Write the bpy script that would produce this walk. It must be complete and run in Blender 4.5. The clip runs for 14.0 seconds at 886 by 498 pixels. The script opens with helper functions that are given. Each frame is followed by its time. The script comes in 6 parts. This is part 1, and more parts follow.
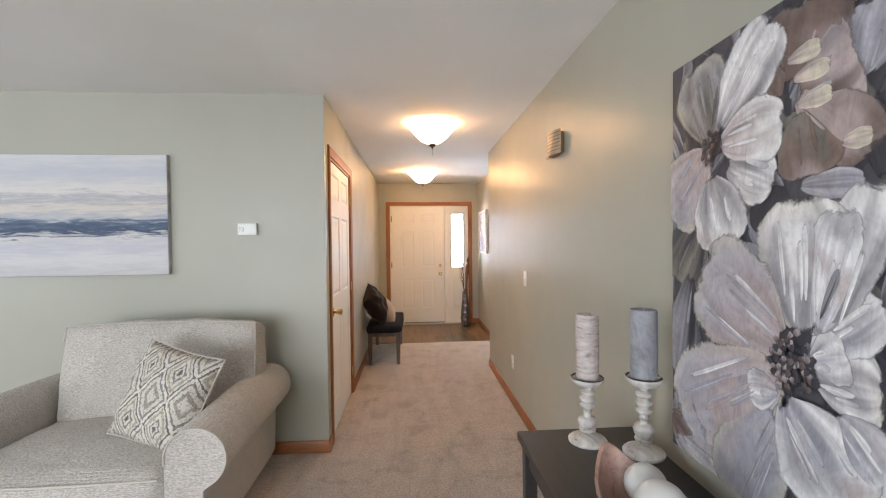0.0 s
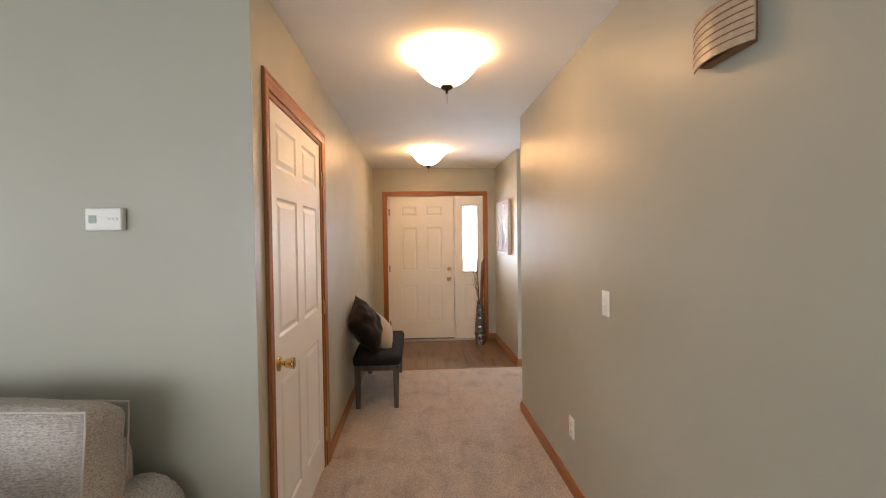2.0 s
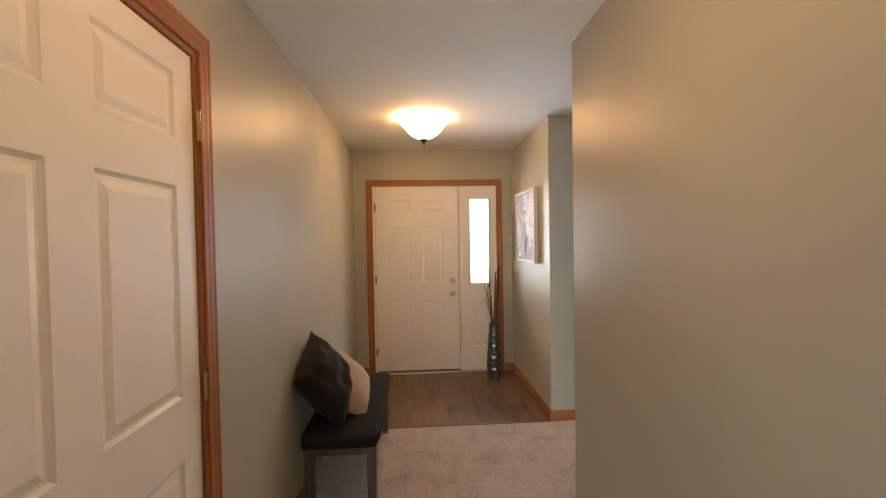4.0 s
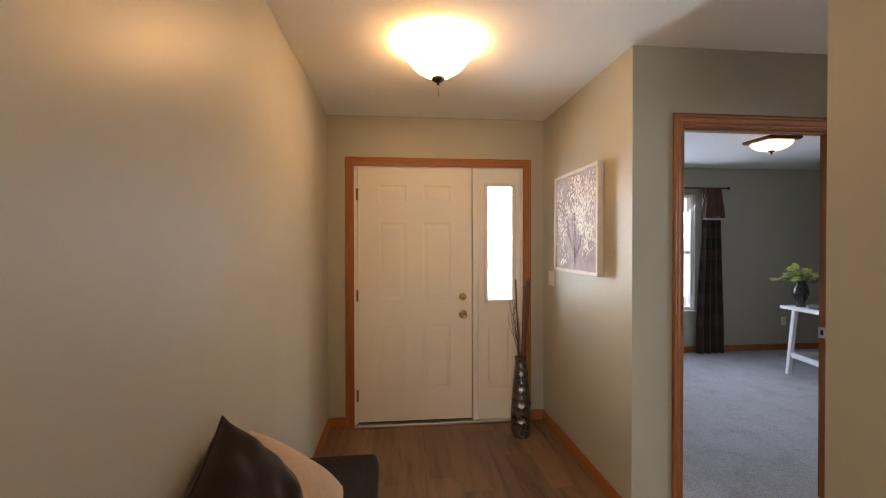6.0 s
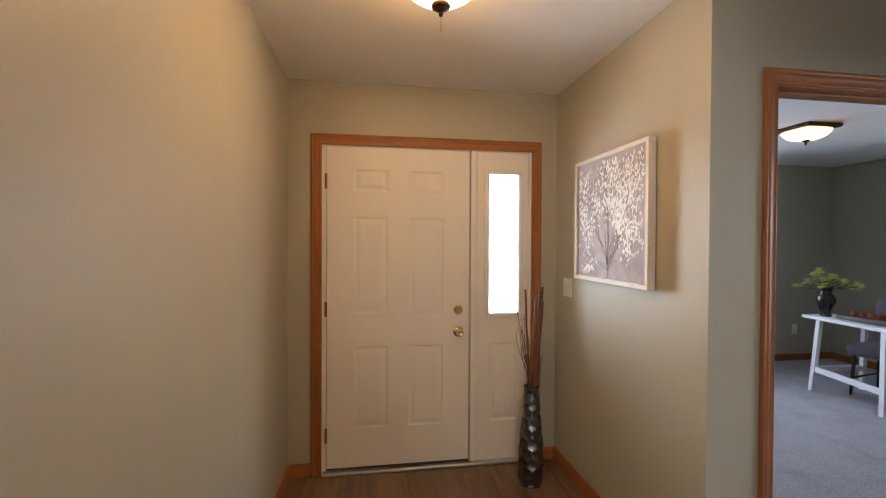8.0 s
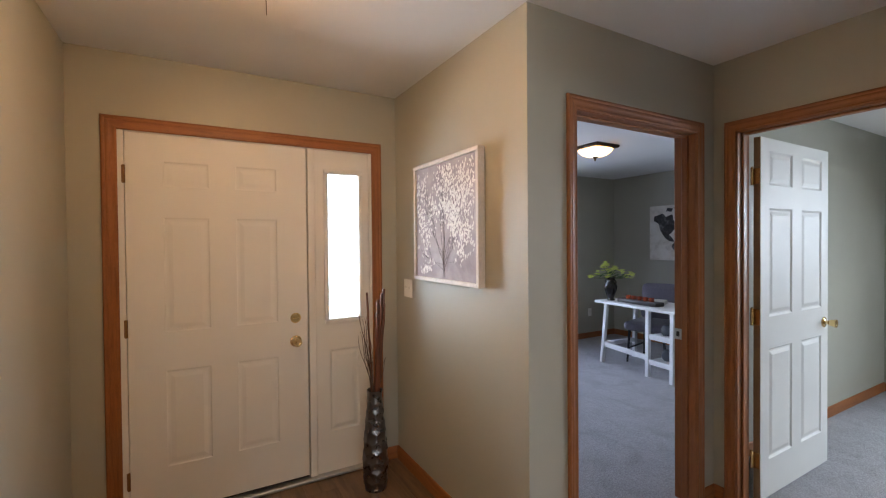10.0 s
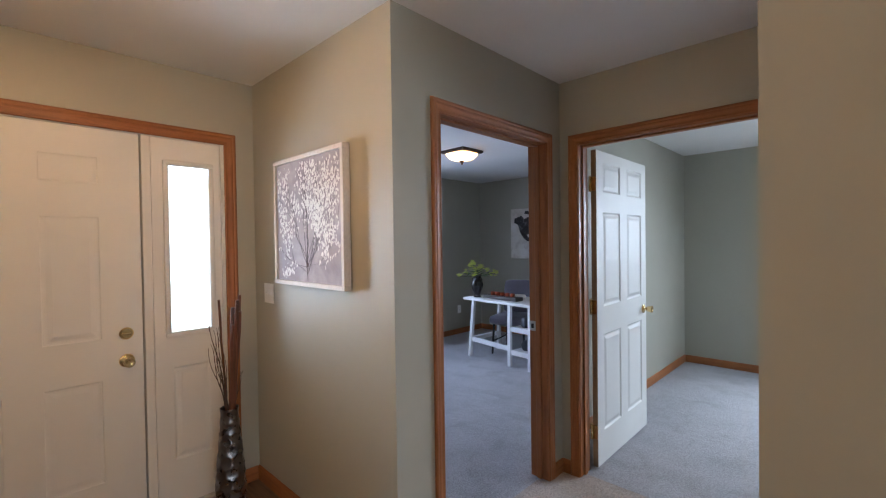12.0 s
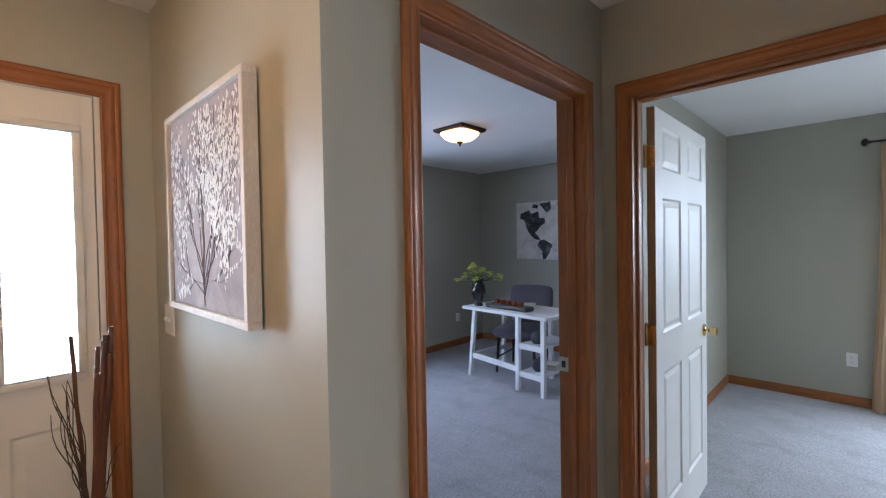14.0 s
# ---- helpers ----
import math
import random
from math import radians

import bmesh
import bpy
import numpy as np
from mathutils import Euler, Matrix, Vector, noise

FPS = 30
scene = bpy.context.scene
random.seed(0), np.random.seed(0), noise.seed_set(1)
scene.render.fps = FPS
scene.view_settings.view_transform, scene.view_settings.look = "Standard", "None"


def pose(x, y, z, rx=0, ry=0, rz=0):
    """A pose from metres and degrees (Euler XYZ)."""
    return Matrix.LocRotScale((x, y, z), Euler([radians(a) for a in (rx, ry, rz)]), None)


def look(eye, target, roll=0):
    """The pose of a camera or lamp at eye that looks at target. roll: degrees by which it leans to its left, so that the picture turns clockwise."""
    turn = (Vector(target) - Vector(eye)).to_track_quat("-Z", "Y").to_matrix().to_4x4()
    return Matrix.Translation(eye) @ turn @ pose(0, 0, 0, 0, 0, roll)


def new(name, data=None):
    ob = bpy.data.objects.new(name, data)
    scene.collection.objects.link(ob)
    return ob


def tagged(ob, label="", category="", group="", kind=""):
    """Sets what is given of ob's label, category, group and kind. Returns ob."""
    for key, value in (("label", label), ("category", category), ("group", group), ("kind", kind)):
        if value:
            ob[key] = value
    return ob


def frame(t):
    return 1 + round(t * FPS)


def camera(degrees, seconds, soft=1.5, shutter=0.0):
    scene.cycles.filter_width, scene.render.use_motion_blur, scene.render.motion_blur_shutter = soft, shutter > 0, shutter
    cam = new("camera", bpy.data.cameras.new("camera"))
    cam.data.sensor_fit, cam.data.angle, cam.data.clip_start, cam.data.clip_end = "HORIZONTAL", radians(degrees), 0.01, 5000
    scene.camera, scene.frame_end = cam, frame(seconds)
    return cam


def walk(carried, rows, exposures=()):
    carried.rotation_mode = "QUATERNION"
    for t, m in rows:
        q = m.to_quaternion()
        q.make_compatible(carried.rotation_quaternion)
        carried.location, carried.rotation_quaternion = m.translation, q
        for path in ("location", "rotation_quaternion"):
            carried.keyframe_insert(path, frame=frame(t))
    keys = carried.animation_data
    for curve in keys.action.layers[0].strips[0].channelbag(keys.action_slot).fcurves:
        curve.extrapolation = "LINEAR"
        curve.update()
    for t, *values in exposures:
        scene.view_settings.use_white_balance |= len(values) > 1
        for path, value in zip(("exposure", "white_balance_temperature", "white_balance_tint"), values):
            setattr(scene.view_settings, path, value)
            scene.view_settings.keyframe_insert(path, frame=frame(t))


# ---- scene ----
cam = camera(91.2, 14.0, soft=1.2)
PATH = [
    (0, (0.303, -0.073, 1.441), (0.441, 1.921, 1.404), -0.6),
    (0.5, (0.272, 0.192, 1.447), (0.409, 2.187, 1.404), -0.6),
    (1, (0.289, 0.534, 1.446), (0.418, 2.53, 1.403), -0.7),
    (1.5, (0.291, 0.909, 1.45), (0.418, 2.905, 1.404), -0.6),
    (2, (0.298, 1.3, 1.451), (0.425, 3.296, 1.402), -0.7),
    (2.5, (0.338, 1.649, 1.47), (0.466, 3.645, 1.424), -0.7),
    (3, (0.334, 1.993, 1.474), (0.467, 3.988, 1.427), -0.8),
    (3.5, (0.36, 2.343, 1.467), (0.487, 4.338, 1.419), -0.9),
    (3.7, (0.385, 2.487, 1.475), (0.504, 4.483, 1.427), -1.0),
    (6, (0.251, 3.999, 1.432), (0.459, 5.988, 1.412), -0.1),
    (6.5, (0.254, 4.305, 1.44), (0.462, 6.294, 1.418), -0.3),
    (7, (0.225, 4.537, 1.433), (0.439, 6.526, 1.415), -0.2),
    (7.2, (0.214, 4.612, 1.44), (0.432, 6.6, 1.421), -0.1),
    (9.3, (0.26, 4.715, 1.449), (0.978, 6.581, 1.422), -0.4),
    (9.5, (0.251, 4.722, 1.453), (1.049, 6.556, 1.431), -0.7),
    (10, (0.257, 4.718, 1.459), (1.244, 6.458, 1.432), -0.5),
    (10.5, (0.271, 4.723, 1.456), (1.438, 6.347, 1.425), -0.5),
    (11, (0.287, 4.714, 1.459), (1.599, 6.224, 1.427), -0.7),
    (11.5, (0.301, 4.712, 1.456), (1.731, 6.11, 1.424), -0.8),
    (12, (0.311, 4.723, 1.459), (1.747, 6.114, 1.428), -0.8),
    (12.5, (0.378, 4.784, 1.46), (1.821, 6.169, 1.425), -0.7),
    (13, (0.567, 4.917, 1.454), (2.014, 6.297, 1.419), -0.7),
    (13.5, (0.76, 5.106, 1.449), (2.207, 6.486, 1.413), -0.8),
    (14, (0.958, 5.289, 1.465), (2.397, 6.677, 1.426), -1.0),
]
EXPOSURES = [(0, 0.08, 6350, 10), (1.5, -0.08, 6550, 10), (3, -0.40, 6950, 10), (3.7, -0.50, 7050, 10), (6, -0.66, 7250, 10), (7, -0.64, 7150, 10), (9.5, -0.74, 6850, 10), (10.5, -0.72, 6350, 10), (12, -0.71, 6150, 10), (13, -0.71, 6150, 10), (14, -0.69, 6150, 10)]
walk(cam, [(t, look(eye, target, roll)) for t, eye, target, roll in PATH], EXPOSURES)


# ---- world, daylight and lamps ----
world = bpy.data.worlds.new("world")
scene.world = world
world.use_nodes = True
wn = world.node_tree.nodes
sky = wn.new("ShaderNodeTexSky")
sky.sky_type, sky.sun_disc = "NISHITA", False
sky.sun_elevation, sky.sun_rotation = radians(50), radians(200)
wn["Background"].inputs["Strength"].default_value = 0.12
world.node_tree.links.new(sky.outputs[0], wn["Background"].inputs["Color"])

sun = new("sun", bpy.data.lights.new("sun", "SUN"))
sun.data.energy, sun.data.angle, sun.data.color = 1.0, radians(15), (1.0, 0.96, 0.9)
sun.matrix_world = pose(0, 0, 20, 40, 0, -20)

DAY = (0.74, 0.86, 1.0)
WARM = (1.0, 0.56, 0.25)


def window_light(name, m, w, h, watts, color=DAY, spread=180):
    """The sky's light through one window; it shines along the local -z."""
    lamp = bpy.data.lights.new(name, "AREA")
    lamp.shape, lamp.size, lamp.size_y, lamp.energy, lamp.color = "RECTANGLE", w, h, watts, color
    ob = new(name, lamp)
    ob.matrix_world = m
    lamp.spread = radians(spread)
    return ob


window_light("sky_light_living", pose(-2.2, -4.14, 1.35, 90, 0, 0), 3.4, 2.0, 222, (0.86, 0.92, 1.0))
window_light("sky_light_side", pose(-5.64, -1.0, 1.35, 90, 0, -90), 2.4, 1.6, 85, (0.78, 0.89, 1.0))
window_light("sky_light_office", pose(3.25, 9.66, 1.45, 60, 0, 180), 1.9, 1.5, 88, (0.55, 0.68, 1.0))
window_light("sky_light_bedroom", pose(6.36, 4.15, 1.6, 31, 0, 90), 1.6, 1.5, 270, (0.72, 0.84, 1.0))
window_light("sky_light_sidelight", pose(1.075, 7.62, 1.44, 90, 0, 180), 0.36, 1.2, 36, DAY, 95)
BOWL_GLOW, BULB_GLOW, OFFICE_GLOW = 36.0, 320.0, 9.0

# ---- materials ----


def nodes_of(name):
    m = bpy.data.materials.new(name)
    m.use_nodes = True
    t = m.node_tree
    return m, t, t.nodes["Principled BSDF"]


def mapped(t, scale=(1, 1, 1), rot=(0, 0, 0), coords="Object"):
    c, mp = t.nodes.new("ShaderNodeTexCoord"), t.nodes.new("ShaderNodeMapping")
    mp.inputs["Scale"].default_value, mp.inputs["Rotation"].default_value = scale, [radians(a) for a in rot]
    t.links.new(c.outputs[coords], mp.inputs["Vector"])
    return mp.outputs[0]


def noise_tex(t, vec, scale, detail=4, rough=0.55, distort=0.0):
    n = t.nodes.new("ShaderNodeTexNoise")
    n.inputs["Scale"].default_value, n.inputs["Detail"].default_value = scale, detail
    n.inputs["Roughness"].default_value, n.inputs["Distortion"].default_value = rough, distort
    t.links.new(vec, n.inputs["Vector"])
    return n.outputs["Fac"]


def ramp(t, fac, stops, smooth="LINEAR"):
    r = t.nodes.new("ShaderNodeValToRGB")
    r.color_ramp.interpolation = smooth
    e = r.color_ramp.elements
    while len(e) < len(stops):
        e.new(0.5)
    for k, (p, c) in zip(e, stops):
        k.position = p
        k.color = (*c, 1) if len(c) == 3 else c
    t.links.new(fac, r.inputs[0])
    return r.outputs[0]


def blend(t, fac, a, b, how="MIX"):
    n = t.nodes.new("ShaderNodeMix")
    n.data_type, n.blend_type = "RGBA", how
    for v, s in ((fac, n.inputs[0]), (a, n.inputs[6]), (b, n.inputs[7])):
        if isinstance(v, (int, float)):
            s.default_value = v
        elif isinstance(v, tuple):
            s.default_value = (*v, 1)
        else:
            t.links.new(v, s)
    return n.outputs[2]


def bump(t, p, height, strength, distance=0.002, under=None):
    b = t.nodes.new("ShaderNodeBump")
    b.inputs["Strength"].default_value, b.inputs["Distance"].default_value = strength, distance
    t.links.new(height, b.inputs["Height"])
    if under is not None:
        t.links.new(under, b.inputs["Normal"])
    t.links.new(b.outputs[0], p.inputs["Normal"])
    return b.outputs[0]


def rgb(c, k=1.0):
    return tuple(v * k for v in c)


def plain(name, color, rough=0.5, metal=0.0, vary=0.08, scale=14.0, grain=250.0, relief=0.1, coat=0.0):
    """One colour with drifting tone, fine grain and a slight relief."""
    m, t, p = nodes_of(name)
    v = mapped(t)
    tone = ramp(t, noise_tex(t, v, scale), [(0.3, rgb(color, 1 - vary)), (0.7, rgb(color, 1 + vary))])
    t.links.new(tone, p.inputs["Base Color"])
    p.inputs["Roughness"].default_value, p.inputs["Metallic"].default_value = rough, metal
    p.inputs["Coat Weight"].default_value = coat
    if relief:
        bump(t, p, noise_tex(t, v, grain, 2), relief, 0.001)
    return m


def painted_wall(name, color, rough=0.55):
    m, t, p = nodes_of(name)
    v = mapped(t)
    tone = ramp(t, noise_tex(t, v, 1.3, 5), [(0.3, rgb(color, 0.965)), (0.7, rgb(color, 1.03))])
    t.links.new(tone, p.inputs["Base Color"])
    sheen = ramp(t, noise_tex(t, v, 3.0, 3), [(0.3, (rough - 0.05,) * 3), (0.7, (rough + 0.05,) * 3)])
    t.links.new(sheen, p.inputs["Roughness"])
    p.inputs["Specular IOR Level"].default_value = 0.45
    fine = bump(t, p, noise_tex(t, v, 190, 3), 0.12, 0.0012)
    bump(t, p, noise_tex(t, v, 9, 2), 0.10, 0.006, fine)
    return m


def carpet_mat(name, color, wear=1.0):
    m, t, p = nodes_of(name)
    v = mapped(t)
    tuft = noise_tex(t, v, 95, 5, 0.78)
    clump = noise_tex(t, v, 34, 4, 0.65)
    sweep = noise_tex(t, mapped(t, (3.4, 0.7, 1), (0, 0, -28)), 1.6, 4, 0.55, 1.5)
    tread = noise_tex(t, v, 4.6, 3, 0.55, 0.7)
    a = ramp(t, tuft, [(0.34, rgb(color, 0.52)), (0.5, rgb(color, 0.98)), (0.66, rgb(color, 1.32))])
    b = ramp(t, clump, [(0.3, (0.87, 0.86, 0.85)), (0.7, (1.08, 1.08, 1.08))])
    c = ramp(t, sweep, [(0.34, (0.90, 0.895, 0.89)), (0.45, (0.98, 0.98, 0.98)), (0.52, (1.0, 1.0, 1.0)), (0.56, (1.07, 1.07, 1.07)), (0.60, (1.02, 1.02, 1.02)), (0.70, (1.08, 1.08, 1.08))])
    d = ramp(t, tread, [(0.32, (0.80, 0.78, 0.76)), (0.46, (0.98, 0.98, 0.98)), (0.7, (1.08, 1.08, 1.07))])
    c = blend(t, wear, (1.0, 1.0, 1.0), blend(t, 1.0, c, d, "MULTIPLY"))
    t.links.new(blend(t, 1.0, blend(t, 1.0, a, b, "MULTIPLY"), c, "MULTIPLY"), p.inputs["Base Color"])
    p.inputs["Roughness"].default_value, p.inputs["Specular IOR Level"].default_value = 0.95, 0.1
    p.inputs["Sheen Weight"].default_value = 0.25
    f = bump(t, p, tuft, 1.0, 0.009)
    bump(t, p, clump, 0.35, 0.010, f)
    return m


def wood_mat(name, dark, light, axis="z", rough=0.35, coat=0.25, ring=9.0, random_tone=0.0):
    m, t, p = nodes_of(name)
    sc = {"x": (1.2, 16, 16), "y": (16, 1.2, 16), "z": (16, 16, 1.2)}[axis] if not random_tone else (9, 0.7, 9)
    v = mapped(t, sc)
    if random_tone:
        info, add = t.nodes.new("ShaderNodeObjectInfo"), t.nodes.new("ShaderNodeVectorMath")
        mul = t.nodes.new("ShaderNodeVectorMath")
        mul.operation = "SCALE"
        t.links.new(info.outputs["Random"], mul.inputs["Scale"])
        mul.inputs[0].default_value = (37.0, 91.0, 53.0)
        t.links.new(v, add.inputs[0])
        t.links.new(mul.outputs[0], add.inputs[1])
        v = add.outputs[0]
    grain = noise_tex(t, v, ring * 0.35, 6, 0.65, 0.6)
    pore = noise_tex(t, v, ring * 4.5, 3, 0.6)
    col = ramp(t, grain, [(0.28, dark), (0.52, light), (0.75, rgb(light, 1.12))])
    shade = ramp(t, pore, [(0.35, (0.87, 0.85, 0.83)), (0.6, (1.04, 1.04, 1.04))])
    col = blend(t, 1.0, col, shade, "MULTIPLY")
    if random_tone:
        k = ramp(t, info.outputs["Random"], [(0.0, (1 - random_tone,) * 3), (1.0, (1 + random_tone,) * 3)])
        col = blend(t, 1.0, col, k, "MULTIPLY")
    t.links.new(col, p.inputs["Base Color"])
    p.inputs["Roughness"].default_value, p.inputs["Coat Weight"].default_value = rough, coat
    p.inputs["Coat Roughness"].default_value = 0.25
    bump(t, p, pore, 0.15, 0.0008)
    return m


def weave_mat(name, color, dark, scale=260.0, relief=0.5, sheen=0.2):
    """Chunky woven upholstery."""
    m, t, p = nodes_of(name)
    v = mapped(t, (0.55, 0.85, 1.6))
    n = noise_tex(t, v, scale * 0.5, 3, 0.7)
    big = noise_tex(t, mapped(t), 5, 3)
    w = t.nodes.new("ShaderNodeTexWave")
    w.bands_direction = "Z"
    w.inputs["Scale"].default_value, w.inputs["Distortion"].default_value = scale * 0.12, 5.0
    w.inputs["Detail"].default_value, w.inputs["Detail Scale"].default_value = 3.0, 3.0
    t.links.new(mapped(t), w.inputs["Vector"])
    col = ramp(t, n, [(0.33, dark), (0.6, color), (0.75, rgb(color, 1.15))])
    col = blend(t, 1.0, col, ramp(t, big, [(0.3, (0.93, 0.92, 0.91)), (0.7, (1.05, 1.05, 1.05))]), "MULTIPLY")
    t.links.new(col, p.inputs["Base Color"])
    p.inputs["Roughness"].default_value, p.inputs["Specular IOR Level"].default_value = 0.95, 0.15
    p.inputs["Sheen Weight"].default_value = sheen
    f = bump(t, p, n, relief, 0.003)
    bump(t, p, w.outputs["Fac"], relief * 0.6, 0.002, f)
    return m


def glow_mat(name, color, strength):
    m, t, p = nodes_of(name)
    p.inputs["Base Color"].default_value = (0.9, 0.87, 0.8, 1)
    p.inputs["Roughness"].default_value = 0.35
    p.inputs["Emission Color"].default_value = (*color, 1)
    p.inputs["Emission Strength"].default_value = strength
    return m


def glass_mat(name):
    m, t, p = nodes_of(name)
    p.inputs["Base Color"].default_value = (0.97, 0.99, 0.98, 1)
    p.inputs["Roughness"].default_value, p.inputs["IOR"].default_value = 0.0, 1.1
    p.inputs["Transmission Weight"].default_value = 1.0
    return m


SAGE = (0.415, 0.402, 0.333)
M_WALL = painted_wall("sage_wall_paint", SAGE, 0.40)
M_CEIL = painted_wall("ceiling_paint", (0.84, 0.83, 0.81), 0.8)
M_CARPET = carpet_mat("beige_carpet", (0.485, 0.405, 0.345))
# same carpet in the daylit rooms, the cool light's tint put into its colour
M_CARPET_COOL = carpet_mat("carpet_with_daylight_tint", (0.43, 0.428, 0.455), 0.65)
OAK_D, OAK_L = (0.225, 0.072, 0.017), (0.325, 0.114, 0.030)
M_OAK = wood_mat("oak_trim_upright", OAK_D, OAK_L, "z", 0.45, 0.08)
M_OAK_X = wood_mat("oak_trim_along_x", OAK_D, OAK_L, "x", 0.45, 0.08)
M_OAK_Y = wood_mat("oak_trim_along_y", OAK_D, OAK_L, "y", 0.45, 0.08)
M_PLANK = wood_mat("plank_floor", (0.060, 0.036, 0.022), (0.185, 0.118, 0.074), "y", 0.42, 0.05, 4.5, 0.22)
M_DOOR = plain("white_door_paint", (0.80, 0.785, 0.745), 0.48, 0, 0.02, 3, 160, 0.06)
M_PLASTIC = plain("white_plastic", (0.80, 0.79, 0.75), 0.35, 0, 0.02, 20, 300, 0.0)
M_BRASS = plain("polished_brass", (0.74, 0.55, 0.27), 0.2, 1.0, 0.06, 30, 300, 0.03)
M_STEEL = plain("brushed_aluminium", (0.55, 0.55, 0.54), 0.4, 1.0, 0.08, 30, 300, 0.1)
M_DARKBRONZE = plain("dark_bronze", (0.075, 0.050, 0.035), 0.38, 0.8, 0.2, 30, 300, 0.1)
M_BRONZE = plain("aged_bronze", (0.26, 0.13, 0.05), 0.45, 0.6)
M_BOWL = glow_mat("lit_frosted_bowl", WARM, BOWL_GLOW)
M_BOWL_DIM = glow_mat("lit_frosted_bowl_weaker", WARM, BOWL_GLOW * 0.52)
M_BULB = glow_mat("lit_bulb", WARM, BULB_GLOW)
M_BULB_DIM = glow_mat("lit_bulb_weaker", WARM, BULB_GLOW * 0.52)
M_OBOWL = glow_mat("lit_alabaster_bowl", WARM, OFFICE_GLOW)
M_GLASS = glass_mat("window_glass")
M_EDGE = wood_mat("bare_pine_edge", (0.22, 0.14, 0.075), (0.34, 0.23, 0.13), "z", 0.6, 0.0)
M_DARK = plain("dark_gap", (0.03, 0.028, 0.025), 0.8)
M_CONCRETE = plain("pale_concrete", (0.55, 0.54, 0.52), 0.9, 0, 0.12, 0.6, 40, 0.3)
# emission stands in for the overexposed daylight outside
M_OUT = glow_mat("glowing_backdrop", (0.93, 0.97, 1.0), 3.0)

# ---- mesh helpers ----


def finish(bm, smooth=None):
    bmesh.ops.remove_doubles(bm, verts=bm.verts, dist=1e-5)
    bmesh.ops.recalc_face_normals(bm, faces=bm.faces)
    me = bpy.data.meshes.new("mesh")
    bm.to_mesh(me)
    bm.free()
    if smooth is not None:
        me.shade_smooth()
        me.set_sharp_from_angle(angle=radians(smooth))
    return me


def part(name, bm, material, parent=None, label="", smooth=None, m=None):
    me = finish(bm, smooth)
    for k in material if isinstance(material, (list, tuple)) else (material,):
        me.materials.append(k)
    ob = new(name, me)
    if parent is not None:
        ob.parent = parent
    if m is not None:
        ob.matrix_basis = m
    return tagged(ob, label)


def thing(name, label, category, m=None, group="", kind=""):
    ob = new(name)
    ob.empty_display_size = 0.1
    ob.matrix_basis = m if m is not None else Matrix()
    return tagged(ob, label, category, group, kind)


def solid(name, bm, material, label, category, m=None, group="", kind="", smooth=None):
    ob = part(name, bm, material, None, "", smooth, m)
    return tagged(ob, label, category, group, kind)


def box(bm, x0, x1, y0, y1, z0, z1):
    v = [bm.verts.new((x, y, z)) for x in (x0, x1) for y in (y0, y1) for z in (z0, z1)]
    for f in ((0, 1, 3, 2), (4, 6, 7, 5), (0, 4, 5, 1), (2, 3, 7, 6), (0, 2, 6, 4), (1, 5, 7, 3)):
        bm.faces.new([v[i] for i in f])
    return bm


def rbox(bm, x0, x1, y0, y1, z0, z1, r=0.004, seg=2, m=None):
    b = box(bmesh.new(), x0, x1, y0, y1, z0, z1)
    bmesh.ops.recalc_face_normals(b, faces=b.faces)
    bmesh.ops.bevel(b, geom=b.edges[:], offset=r, segments=seg, profile=0.5, affect="EDGES")
    me = bpy.data.meshes.new("tmp")
    b.to_mesh(me)
    b.free()
    if m is not None:
        me.transform(m)
    bm.from_mesh(me)
    bpy.data.meshes.remove(me)
    return bm


def lathe(bm, profile, n=32, at=(0, 0, 0), warp=None):
    rings = []
    for j, (r, z) in enumerate(profile):
        ring = []
        for i in range(n):
            a = 2 * math.pi * i / n
            k = r * (warp(a, z, j) if warp else 1)
            ring.append(bm.verts.new((at[0] + k * math.cos(a), at[1] + k * math.sin(a), at[2] + z)))
        rings.append(ring)
    for a, b in zip(rings, rings[1:]):
        for i in range(n):
            bm.faces.new((a[i], a[(i + 1) % n], b[(i + 1) % n], b[i]))
    for ring in (rings[0], rings[-1]):
        bm.faces.new(ring)
    return bm


def tube(bm, points, radius, n=8):
    """A round bar along points; radius is a number or one for each point."""
    pts = [Vector(p) for p in points]
    rad = radius if isinstance(radius, (list, tuple)) else [radius] * len(pts)
    rings, side = [], None
    for i, p in enumerate(pts):
        d = (pts[min(i + 1, len(pts) - 1)] - pts[max(i - 1, 0)]).normalized()
        if side is None:
            side = d.orthogonal().normalized()
        side = (side - d * side.dot(d)).normalized()
        up = d.cross(side)
        rings.append([bm.verts.new(p + rad[i] * (math.cos(2 * math.pi * k / n) * side + math.sin(2 * math.pi * k / n) * up)) for k in range(n)])
    for a, b in zip(rings, rings[1:]):
        for k in range(n):
            bm.faces.new((a[k], a[(k + 1) % n], b[(k + 1) % n], b[k]))
    bm.faces.new(rings[0])
    bm.faces.new(rings[-1])
    return bm


def beam(bm, p, q, w, d, side=(1, 0, 0)):
    """A square bar from p to q, w wide along side and d across."""
    p, q, s = Vector(p), Vector(q), Vector(side).normalized()
    a = (q - p).normalized()
    s = (s - a * s.dot(a)).normalized()
    u = a.cross(s)
    r = [[bm.verts.new(c + s * (i * w / 2) + u * (j * d / 2)) for i, j in ((-1, -1), (1, -1), (1, 1), (-1, 1))] for c in (p, q)]
    for k in range(4):
        bm.faces.new((r[0][k], r[0][(k + 1) % 4], r[1][(k + 1) % 4], r[1][k]))
    bm.faces.new(r[0])
    bm.faces.new(r[1])
    return bm


